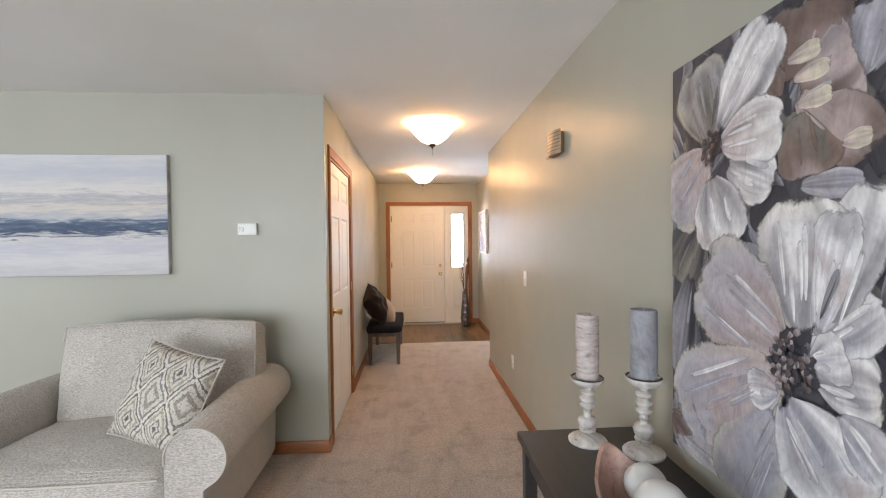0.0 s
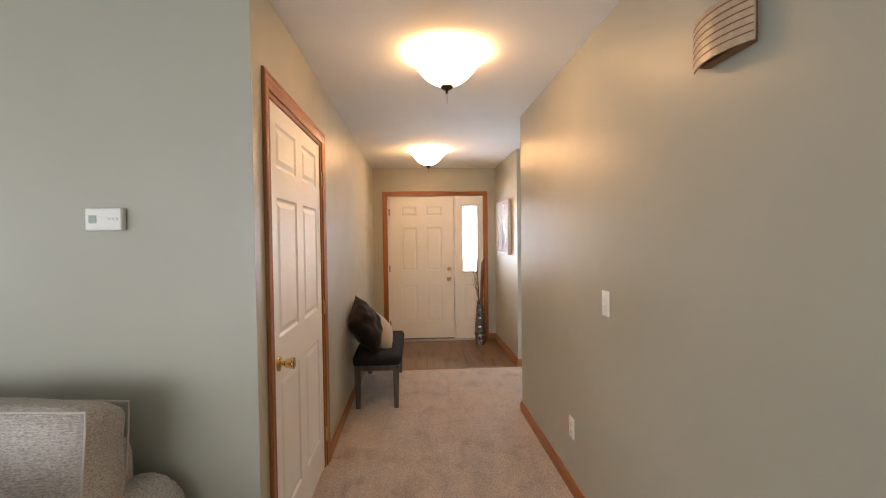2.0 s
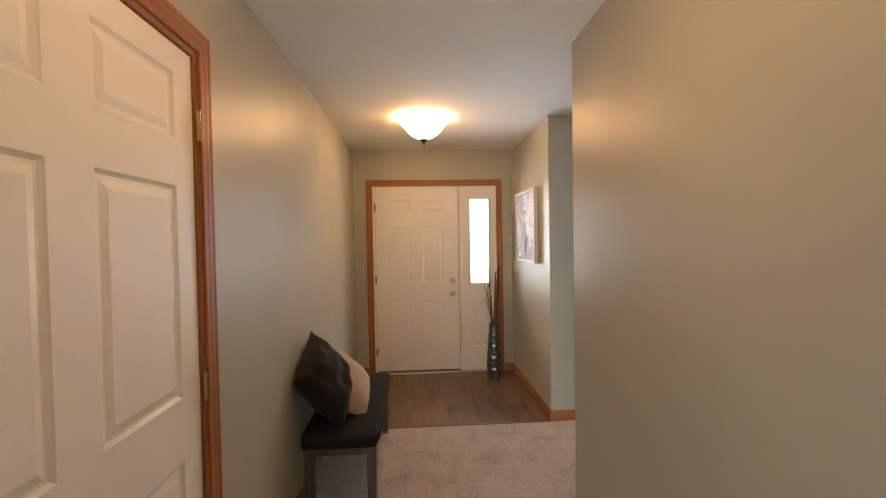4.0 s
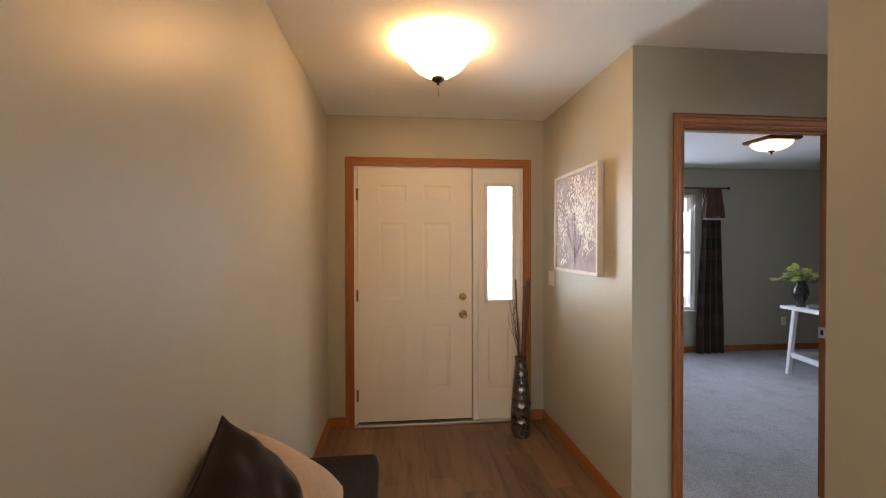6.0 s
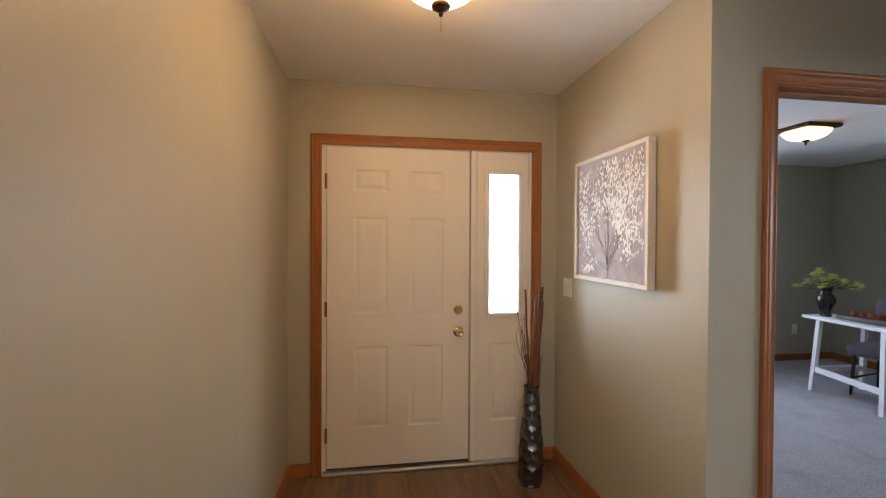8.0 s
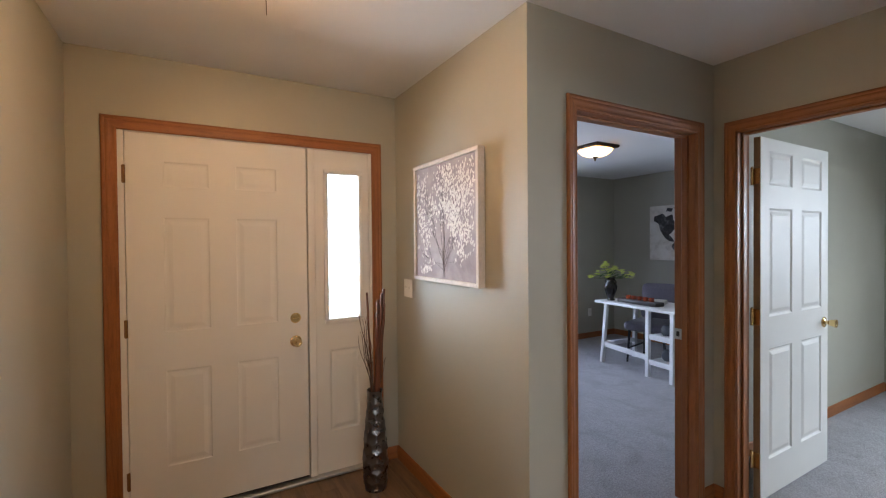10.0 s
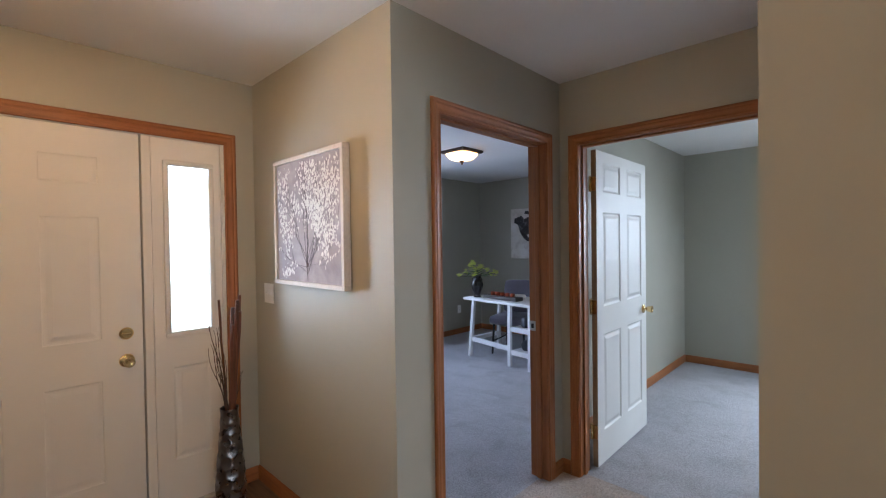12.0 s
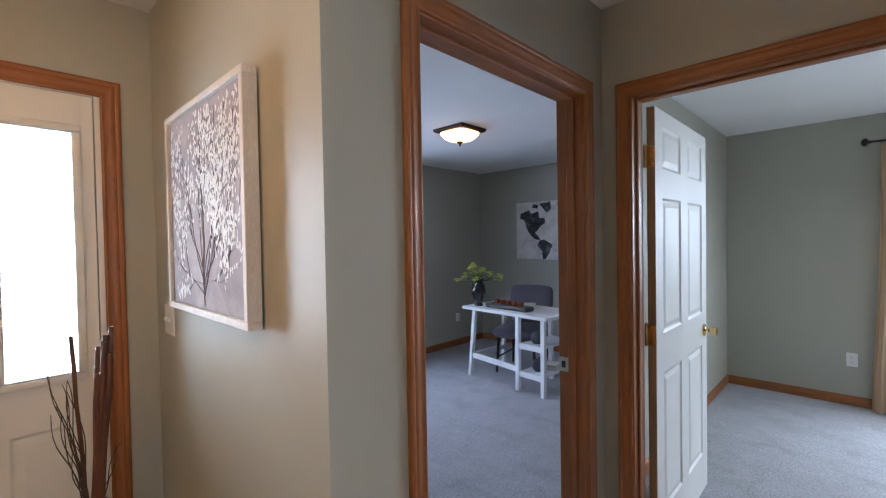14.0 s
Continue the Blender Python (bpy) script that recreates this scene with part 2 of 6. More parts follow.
def extrude_outline(bm, outline, y0, y1):
    """A prism: an outline in x and z, drawn out along y."""
    a = [bm.verts.new((x, y0, z)) for x, z in outline]
    b = [bm.verts.new((x, y1, z)) for x, z in outline]
    n = len(outline)
    for i in range(n):
        bm.faces.new((a[i], a[(i + 1) % n], b[(i + 1) % n], b[i]))
    bm.faces.new(a)
    bm.faces.new(b)
    return bm


def pillow_bm(w, h, t, n=18, pinch=0.10, wrinkle=0.006, seed=0):
    """A stuffed square cushion in the local xz plane."""
    bm = bmesh.new()
    for s in (-1, 1):
        grid = []
        for i in range(n + 1):
            row = []
            for j in range(n + 1):
                u, v = 2 * i / n - 1, 2 * j / n - 1
                k = (max(0, 1 - abs(u) ** 2.6) * max(0, 1 - abs(v) ** 2.6)) ** 0.55
                x = u * w / 2 * (1 - pinch * (1 - v * v) * u * u)
                z = v * h / 2 * (1 - pinch * (1 - u * u) * v * v)
                wr = wrinkle * noise.noise(Vector((u * 2.5 + seed, v * 2.5, s * 3.1))) * (0.3 + k)
                row.append(bm.verts.new((x, s * t / 2 * k + wr * (k > 0), z)))
            grid.append(row)
        for i in range(n):
            for j in range(n):
                bm.faces.new((grid[i][j], grid[i + 1][j], grid[i + 1][j + 1], grid[i][j + 1]))
    return bm


def pillow_piping(w, h, pinch=0.10, r=0.005, n=14):
    pts = []
    for side in range(4):
        for i in range(n):
            s = 2 * i / n - 1
            u, v = ((s, -1), (1, s), (-s, 1), (-1, -s))[side]
            pts.append((u * w / 2 * (1 - pinch * (1 - v * v) * u * u), 0, v * h / 2 * (1 - pinch * (1 - u * u) * v * v)))
    return tube(bmesh.new(), pts + pts[:1], r, 6)


def soft_box(w, d, h, r=0.06, n=10, puff=0.02, seed=0, wr=0.004):
    """A stuffed block cushion with rounded edges and slightly swollen faces."""
    bm = bmesh.new()
    bmesh.ops.create_cube(bm, size=2)
    bmesh.ops.subdivide_edges(bm, edges=bm.edges[:], cuts=n, use_grid_fill=True)
    half = Vector((w / 2, d / 2, h / 2))
    for vert in bm.verts:
        c = vert.co.copy()
        p = Vector((c.x * half.x, c.y * half.y, c.z * half.z))
        core = Vector([max(-(half[i] - r), min(half[i] - r, p[i])) for i in range(3)])
        off = p - core
        if off.length > 1e-9:
            m = max(abs(off[i]) for i in range(3))
            off = off.normalized() * (r if m >= r * 0.99 else m)
        q = core + off
        for i in range(3):
            a, b = [k for k in range(3) if k != i]
            if abs(c[i]) > 0.99:
                q[i] += math.copysign(puff * (1 - c[a] ** 2) * (1 - c[b] ** 2), c[i])
        q += Vector([noise.noise(p * 5 + Vector((seed, i * 7, 0))) * wr for i in range(3)])
        vert.co = q
    return bm

# ---- plan ----
H = 2.44
XL, XR = -0.29, 1.172          # hall's two long walls
YC = 2.935                     # living room's wall beside the hall
YN = 6.092                     # nook's wall with the office door
YS = 4.845                     # nook's other wall
XE = 1.437                     # entry's wall with the blossom picture
XB = 2.79                      # nook's wall with the bedroom door
YF = 7.44                      # front wall
XO, YO = 6.005, 9.36           # office and bedroom outer walls
T = 0.12


def wall(name, runs, label="sage green painted drywall", material=None):
    """A wall of upright blocks (x0, x1, y0, y1, z0, z1) that leave its openings free."""
    bm = bmesh.new()
    for r in runs:
        box(bm, *r)
    return solid(name, bm, material or M_WALL, label, "wall", kind="structure")


# the living room, closed behind the camera
wall("wall_living_hall", [(-5.5, XL - T, YC, YC + T, 0, H)], "pale sage painted living room wall")
wall("wall_living_south", [(-5.5, -3.95, -4.12, -4.0, 0, H), (-0.45, XR, -4.12, -4.0, 0, H), (-3.95, -0.45, -4.12, -4.0, 0, 0.32), (-3.95, -0.45, -4.12, -4.0, 2.38, H)])
wall("wall_living_west", [(-5.62, -5.5, -4.12, -2.2, 0, H), (-5.62, -5.5, 0.2, YC + T, 0, H), (-5.62, -5.5, -2.2, 0.2, 0, 0.55), (-5.62, -5.5, -2.2, 0.2, 2.15, H)])
wall("wall_hall_east", [(XR, XR + T, -4.12, YS - T, 0, H)], "long sage painted hall wall with a satin sheen")
# hall's west wall with the closet door
C0, C1, DH, CH = 3.105, 4.098, 2.060, 2.062
wall("wall_hall_west", [(XL - T, XL, YC, C0, 0, H), (XL - T, XL, C1, YF, 0, H), (XL - T, XL, C0, C1, CH, H)], "sage painted hall wall around a closet door")
wall("wall_closet_back", [(XL - 0.9, XL - 0.8, YC + T, YF, 0, H)])
# front wall with the door and its sidelight
F0, F1, FH = -0.088, 1.262, 2.05
wall("wall_front", [(XL - T, F0, YF, YF + 0.15, 0, H), (F1, XE + T, YF, YF + 0.15, 0, H), (F0, F1, YF, YF + 0.15, FH, H)], "sage painted entry wall around the front door")
wall("wall_entry_east", [(XE, XE + T, YN, YF, 0, H)], "sage painted entry wall with a picture")
O0, O1 = 1.698, 2.637
wall("wall_nook_north", [(XE + T, O0, YN, YN + T, 0, H), (O1, XB + T, YN, YN + T, 0, H), (O0, O1, YN, YN + T, DH, H)], "sage painted wall around an office doorway")
B0, B1 = 5.026, 5.988
wall("wall_nook_east", [(XB, XB + T, YS - T, B0, 0, H), (XB, XB + T, B1, YN, 0, H), (XB, XB + T, B0, B1, DH, H)], "sage painted wall around a bedroom doorway")
S0, S1 = 2.00, 2.68
wall("wall_nook_south", [(XR, S0, YS - T, YS, 0, H), (S1, XB, YS - T, YS, 0, H), (S0, S1, YS - T, YS, DH, H)], "sage painted nook wall around a shut door")
wall("wall_nook_closet", [(XR + T, XB, 4.1, 4.2, 0, H)])
# bedroom and office
wall("wall_bedroom_north", [(XB + T, XO, 6.25, 6.37, 0, H)], "sage painted bedroom wall")
W0, W1, WZ0, WZ1 = 3.35, 4.98, 0.60, 2.08
wall("wall_bedroom_east", [(XO, XO + 0.15, 2.0, W0, 0, H), (XO, XO + 0.15, W1, 6.31, 0, H), (XO, XO + 0.15, W0, W1, 0, WZ0), (XO, XO + 0.15, W0, W1, WZ1, H)], "sage painted bedroom wall with a window")
wall("wall_bedroom_south", [(XB, XO, 1.9, 2.0, 0, H)])
wall("wall_bedroom_west", [(XB, XB + T, 2.0, YS - T, 0, H)])
wall("wall_office_east", [(XO, XO + 0.15, 6.31, YO + 0.15, 0, H)], "sage painted office wall with a map picture")
N0, N1, NZ0, NZ1 = 2.35, 4.16, 0.56, 2.09
wall("wall_office_north", [(XE, N0, YO, YO + 0.15, 0, H), (N1, XO, YO, YO + 0.15, 0, H), (N0, N1, YO, YO + 0.15, 0, NZ0), (N0, N1, YO, YO + 0.15, NZ1, H)], "sage painted office wall with a window")
wall("wall_office_west", [(XE, XE + T, YF + 0.15, YO, 0, H)])

bm = bmesh.new()
for r in ((-5.5, XR, -4.0, YC), (XL, XR, YC, YN - 0.01), (XR, XB + T / 2, YS, YN - 0.01), (XR + T, XB, 4.2, YS), (XL - 0.8, XL, YC + T, YF), (XE + 0.02, XB + T / 2, YN - 0.01, YN + T / 2)):
    box(bm, r[0], r[1], r[2], r[3], -0.05, 0)
solid("floor", bm, M_CARPET, "beige cut pile carpet with vacuum marks", "floor", kind="structure")
bm = bmesh.new()
for r in ((XE + 0.02, XO, YN + T / 2, YO), (XB + T / 2, XO, 2.0, YN + T / 2)):
    box(bm, r[0], r[1], r[2], r[3], -0.05, 0)
solid("floor_rooms", bm, M_CARPET_COOL, "cut pile carpet with vacuum marks, cool daylight tint in its colour", "floor", kind="structure")
bm = box(bmesh.new(), -5.7, XO + 0.3, -4.3, YO + 0.3, H, H + 0.12)
solid("ceiling", bm, M_CEIL, "white painted textured ceiling", "ceiling", kind="structure")
bm = box(bmesh.new(), -300, 300, -300, 300, -0.32, -0.12)
solid("ground", bm, M_CONCRETE, "pale concrete and ground outside", "ground", kind="structure")
# added self-lit panel: bright outdoors behind the sidelight, also lights the entry
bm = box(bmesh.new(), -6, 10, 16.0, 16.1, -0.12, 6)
solid("backdrop", bm, M_OUT, "glowing white panel standing in for the bright outdoors", "backdrop", kind="structure")

# ---- oak trim ----
CASING = [(0, 0), (0, 0.007), (0.004, 0.010), (0.010, 0.010), (0.013, 0.008), (0.030, 0.010), (0.044, 0.0135), (0.047, 0.012), (0.051, 0.0145), (0.060, 0.015), (0.065, 0.012), (0.067, 0.007), (0.067, 0)]


def casing(w, h, m, name, label="oak door casing with a moulded profile", gap=0.0, wide=1.0, deep=1.0):
    """Two uprights and a mitred head round an opening; local x along it, local -y towards the room."""
    top = thing(name, label, "trim", m, kind="structure")
    for k in range(3):
        bm = bmesh.new()
        lines = []
        for u, v in CASING:
            u = u * wide + gap
            p = ((-w / 2 - u, 0), (-w / 2 - u, h + u), (w / 2 + u, h + u), (w / 2 + u, 0))
            lines.append([bm.verts.new((p[k + e][0], -v * deep, p[k + e][1])) for e in (0, 1)])
        n = len(lines)
        for i in range(n):
            a, b = lines[i], lines[(i + 1) % n]
            bm.faces.new((a[0], a[1], b[1], b[0]))
        for e in (0, 1):
            bm.faces.new([l[e] for l in lines])
        part(("upright", "head", "upright")[k], bm, M_OAK_X if k == 1 else M_OAK, top, smooth=50)
    return top


def jamb(w, h, depth, m, name="door_jamb", t=0.02, stop=None, label="oak door jamb lining the opening"):
    """The lining of an opening; local y runs into the wall."""
    top = thing(name, label, "trim", m, kind="structure")
    for x in (-w / 2, w / 2 - t):
        part("side", rbox(bmesh.new(), x, x + t, 0, depth, 0, h, 0.002, 1), M_OAK, top)
    part("head", rbox(bmesh.new(), -w / 2 + t, w / 2 - t, 0, depth, h - t, h, 0.002, 1), M_OAK_X, top)
    if stop is not None:
        for x0, x1 in ((-w / 2 + t, -w / 2 + t + 0.011), (w / 2 - t - 0.011, w / 2 - t)):
            part("stop", rbox(bmesh.new(), x0, x1, stop, stop + 0.035, 0, h - t, 0.003, 1), M_OAK, top)
        part("stop", rbox(bmesh.new(), -w / 2 + t + 0.011, w / 2 - t - 0.011, stop, stop + 0.035, h - t - 0.011, h - t, 0.003, 1), M_OAK_X, top)
    return top


def baseboard(x0, y0, x1, y1, side, h=0.083, t=0.013):
    """A skirting board along a wall; side is the way into the room."""
    m = M_OAK_X if abs(x1 - x0) > abs(y1 - y0) else M_OAK_Y
    p, q, s = Vector((x0, y0, 0)), Vector((x1, y1, 0)), Vector((*side, 0))
    prof = [(0, 0.001), (t, 0.001), (t, h - 0.022), (t * 0.75, h - 0.012), (t * 0.55, h - 0.004), (t * 0.3, h), (0, h)]
    bm = bmesh.new()
    a = [bm.verts.new(p + s * u + Vector((0, 0, z))) for u, z in prof]
    b = [bm.verts.new(q + s * u + Vector((0, 0, z))) for u, z in prof]
    n = len(prof)
    for i in range(n):
        bm.faces.new((a[i], a[(i + 1) % n], b[(i + 1) % n], b[i]))
    bm.faces.new(a)
    bm.faces.new(b)
    return solid("baseboard", bm, m, "oak baseboard along the foot of the wall", "baseboard", kind="structure", smooth=40)


CW = 0.070
baseboard(-5.5, YC, XL, YC, (0, -1))
baseboard(XL, YC - 0.013, XL, C0 - CW, (1, 0))
baseboard(XL, C1 + CW, XL, YF, (1, 0))
baseboard(XL + 0.013, YF, F0 - CW, YF, (0, -1))
baseboard(F1 + CW, YF, XE - 0.013, YF, (0, -1))
baseboard(XE, YF, XE, YN - 0.013, (-1, 0))
baseboard(XE, YN, O0 - 0.045, YN, (0, -1))
baseboard(O1 + 0.045, YN, XB - 0.013, YN, (0, -1))
baseboard(XB, YN, XB, B1 + 0.045, (-1, 0))
baseboard(XB, B0 - 0.045, XB, YS, (-1, 0))
baseboard(XR, YS, S0 - CW - 0.001, YS, (0, 1))
baseboard(S1 + CW, YS, XB - 0.013, YS, (0, 1))
baseboard(XR, -4.0, XR, YS + 0.013, (-1, 0))
baseboard(XB + T, 6.25, XO, 6.25, (0, -1))
baseboard(XO, 6.237, XO, 2.0, (-1, 0))
baseboard(XO, 6.37, XO, YO, (-1, 0))
baseboard(XO - 0.013, YO, XE + T, YO, (0, -1))

# openings: local x along the wall, local y into it
closet_m = pose(XL, (C0 + C1) / 2, 0, 0, 0, 90)
office_m = pose((O0 + O1) / 2, YN, 0)
bed_m = pose(XB, (B0 + B1) / 2, 0, 0, 0, -90)
south_m = pose((S0 + S1) / 2, YS, 0, 0, 0, 180)
front_m = pose((F0 + F1) / 2, YF, 0)
casing(C1 - C0, CH, closet_m, "closet_casing")
jamb(C1 - C0, CH, T, closet_m, stop=0.045)
casing(O1 - O0, DH, office_m, "office_casing", gap=-0.015, wide=0.87)
jamb(O1 - O0, DH, T + 0.002, office_m, stop=0.04)
casing(O1 - O0, DH, pose((O0 + O1) / 2, YN + T, 0, 0, 0, 180), "office_casing_inner")
casing(B1 - B0, DH, bed_m, "bedroom_casing", gap=-0.015, wide=0.87)
jamb(B1 - B0, DH, T + 0.002, bed_m, stop=0.04)
casing(B1 - B0, DH, pose(XB + T, (B0 + B1) / 2, 0, 0, 0, 90), "bedroom_casing_inner")
casing(S1 - S0, DH, south_m, "nook_casing", deep=3.6)
jamb(S1 - S0, DH, T, south_m, stop=0.045)
casing(F1 - F0, FH, front_m, "front_casing")


# ---- doors ----
def panel_slab(w, h, t, cols, rows, both=True, depth=0.007):
    """A moulded door leaf from x 0 to w; cols and rows are the panels' ranges. Its face looks along -y."""
    bm = bmesh.new()
    xs = sorted({0, w, *[c for r in cols for c in r]})
    zs = sorted({0, h, *[c for r in rows for c in r]})
    for side, y in ((1, 0.0), (-1, t)):
        vs = {(i, j): bm.verts.new((x, y, z)) for i, x in enumerate(xs) for j, z in enumerate(zs)}
        for i in range(len(xs) - 1):
            for j in range(len(zs) - 1):
                f = bm.faces.new((vs[i, j], vs[i + 1, j], vs[i + 1, j + 1], vs[i, j + 1]))
                if (side == 1 or both) and (xs[i], xs[i + 1]) in cols and (zs[j], zs[j + 1]) in rows:
                    x0, x1, z0, z1 = xs[i], xs[i + 1], zs[j], zs[j + 1]
                    bm.faces.remove(f)
                    loops = [[(x0, z0), (x1, z0), (x1, z1), (x0, z1)]]
                    rings = [[vs[i, j], vs[i + 1, j], vs[i + 1, j + 1], vs[i, j + 1]]]
                    for ins, dep in ((0.004, 0.003), (0.011, depth), (0.019, depth), (0.040, 0.0015)):
                        rings.append([bm.verts.new((a, y + side * dep, b)) for a, b in ((x0 + ins, z0 + ins), (x1 - ins, z0 + ins), (x1 - ins, z1 - ins), (x0 + ins, z1 - ins))])
                    for a, b in zip(rings, rings[1:]):
                        for k in range(4):
                            bm.faces.new((a[k], a[(k + 1) % 4], b[(k + 1) % 4], b[k]))
                    bm.faces.new(rings[-1])
    for a, b in (((0, 0, 0), (0, t, h)), ((w, 0, 0), (w, t, h))):
        bm.faces.new([bm.verts.new(p) for p in ((a[0], 0, 0), (a[0], t, 0), (a[0], t, h), (a[0], 0, h))])
    for z in (0, h):
        bm.faces.new([bm.verts.new(p) for p in ((0, 0, z), (w, 0, z), (w, t, z), (0, t, z))])
    return bm


def knob(parent, x, z, y=0.0, out=-1, name="knob", key=False):
    """A round brass knob with a rose; out is -1 towards local -y."""
    turn = pose(x, y, z, 90 if out < 0 else -90)
    bm = bmesh.new()
    lathe(bm, [(0.001, 0), (0.031, 0), (0.034, 0.003), (0.032, 0.007), (0.020, 0.010), (0.012, 0.014), (0.011, 0.026), (0.016, 0.030), (0.0185, 0.033), (0.0195, 0.040), (0.0235, 0.056), (0.0255, 0.064), (0.0245, 0.067), (0.015, 0.068), (0.012, 0.0665), (0.001, 0.0665)], 32)
    return part(name, bm, M_BRASS, parent, "polished brass knob", 40, turn)


def deadbolt(parent, x, z):
    bm = lathe(bmesh.new(), [(0.001, 0), (0.030, 0), (0.031, 0.006), (0.024, 0.014), (0.022, 0.016), (0.001, 0.016)], 28)
    ob = part("deadbolt", bm, M_BRASS, parent, "brass deadbolt rose with a thumb turn", 40, pose(x, 0, z, 90))
    part("thumb_turn", rbox(bmesh.new(), -0.017, 0.017, -0.005, 0.005, 0.016, 0.030, 0.003, 2), M_BRASS, ob)



def hinge(parent, x, z, y=0.0, leaf=1, wide=0.028, mat=None):
    bm = bmesh.new()
    tube(bm, [(x, y - 0.006, z - 0.046), (x, y - 0.006, z + 0.046)], 0.0065, 10)
    rbox(bm, min(x, x + leaf * wide), max(x, x + leaf * wide), y - 0.004, y - 0.0005, z - 0.044, z + 0.044, 0.001, 1)
    return part("hinge", bm, mat or M_BRASS, parent, "dark bronze butt hinge" if mat else "brass butt hinge", 40)


def six(w, h):
    s, c = 0.098, 0.122
    k = (w - 2 * s - c) / 2
    cols = [(s, s + k), (s + k + c, w - s)]
    rows = [(0.21, 0.835), (1.015, 1.625), (1.755, 1.945)]
    return cols, rows


# closet door, shut, hinges at the far end
cw = C1 - C0 - 0.044
closet = thing("door_1", "white six panel closet door, shut, in an oak frame", "door", pose(XL - 0.008, C0 + 0.022, 0, 0, 0, 90), kind="structure")
cols, rows = six(cw, 2.02)
part("leaf", panel_slab(cw, 2.026, 0.036, cols, rows), M_DOOR, closet, m=pose(0, 0, 0.012))
knob(closet, 0.072, 0.92)
for z in (0.22, 1.03, 1.83):
    hinge(closet, cw + 0.002, z, -0.012, 1)

# front door with its sidelight
front = thing("door_2", "white six panel front door, shut, with brass lock", "door", pose(-0.058, YF + 0.004, 0.036), kind="structure")
rows = [(0.245, 0.755), (0.963, 1.570), (1.735, 1.866)]
part("leaf", panel_slab(0.901, 2.008, 0.045, [(0.164, 0.376), (0.510, 0.729)], rows, False, 0.0042), M_DOOR, front)
knob(front, 0.829, 0.838)
deadbolt(front, 0.829, 0.978)
for z in (0.21, 0.997, 1.79):
    hinge(front, -0.004, z, 0.0, -1, 0.010, M_BRONZE)
part("sweep", rbox(bmesh.new(), 0, 0.902, 0.004, 0.04, -0.012, 0.0, 0.002, 1), M_DARK, front, "dark rubber sweep")

side = thing("window_1", "white sidelight panel with a tall narrow pane", "window", pose(0.895, YF + 0.006, 0.036), kind="structure")
SW, SH = 0.345, 2.008
gx0, gx1, gz0, gz1 = 0.074, 0.284, 0.947, 1.868
bm = bmesh.new()
for r in ((0, gx0, -0.014, SH), (gx1, SW, -0.014, SH), (gx0, gx1, gz1, SH), (gx0, gx1, 0.80, gz0), (gx0, gx1, -0.014, 0.0)):
    box(bm, r[0], r[1], 0, 0.044, r[2], r[3])
part("frame", bm, M_DOOR, side)
part("lower_panel", panel_slab(gx1 - gx0, 0.80, 0.044, [(0.01, gx1 - gx0 - 0.01)], [(0.24, 0.755)], False), M_DOOR, side, m=pose(gx0, 0, 0))
bm = bmesh.new()
for a, b in (((gx0 - 0.022, gx1 + 0.022), (gz1 - 0.004, gz1 + 0.024)), ((gx0 - 0.022, gx1 + 0.022), (gz0 - 0.024, gz0 + 0.004)), ((gx0 - 0.022, gx0 + 0.006), (gz0 + 0.004, gz1 - 0.004)), ((gx1 - 0.006, gx1 + 0.022), (gz0 + 0.004, gz1 - 0.004))):
    rbox(bm, *a, -0.017, 0.006, *b, 0.007, 2)
part("pane_surround", bm, M_DOOR, side, "raised white moulding round the pane", 40)
pane = part("pane", box(bmesh.new(), gx0, gx1, 0.018, 0.024, gz0, gz1), M_GLASS, side, "clear glass")
pane.visible_shadow = False

bm = bmesh.new()
rbox(bm, 0.851, 0.892, YF - 0.004, YF + 0.11, 0.0, FH - 0.006, 0.004, 2)
solid("mullion_post", bm, M_DOOR, "white post between door and sidelight", "trim", kind="structure")
bm = rbox(bmesh.new(), F0 + 0.004, F1 - 0.004, YF - 0.035, YF + 0.14, 0.0, 0.022, 0.008, 2)
solid("threshold", bm, M_STEEL, "grey aluminium door sill", "threshold", kind="structure")
bm = bmesh.new()
box(bm, F0, -0.062, YF + 0.002, YF + 0.14, 0, FH)
box(bm, 1.244, F1, YF + 0.002, YF + 0.14, 0, FH)
box(bm, -0.062, 1.244, YF + 0.002, YF + 0.14, FH - 0.004, FH)
box(bm, 1.222, 1.2435, YF + 0.053, YF + 0.139, 0.023, FH - 0.0045)
box(bm, 0.8925, 0.912, YF + 0.053, YF + 0.105, 0.023, FH - 0.0045)
solid("door_frame", bm, M_DOOR, "white frame of the front door", "trim", kind="structure")
# unseen panel added to keep outdoor light from leaking round the leaf
bm = box(bmesh.new(), -0.2, 0.86, YF + 0.1, YF + 0.13, 0.0, FH)
solid("door_light_block", bm, M_DARK, "unseen dark panel added behind the front door to block light", "trim", kind="structure")

# bedroom door, open into the room
bw = 0.878
bed_door = thing("door_3", "white six panel bedroom door standing open", "door", pose(XB + T + 0.035, 5.930, 0.014, 0, 0, 0.5), kind="structure")
cols, rows = six(bw, 2.015)
part("leaf", panel_slab(bw, 2.015, 0.035, cols, rows), M_DOOR, bed_door, m=pose(0.006, 0.0, 0))
knob(bed_door, bw - 0.06, 0.915)
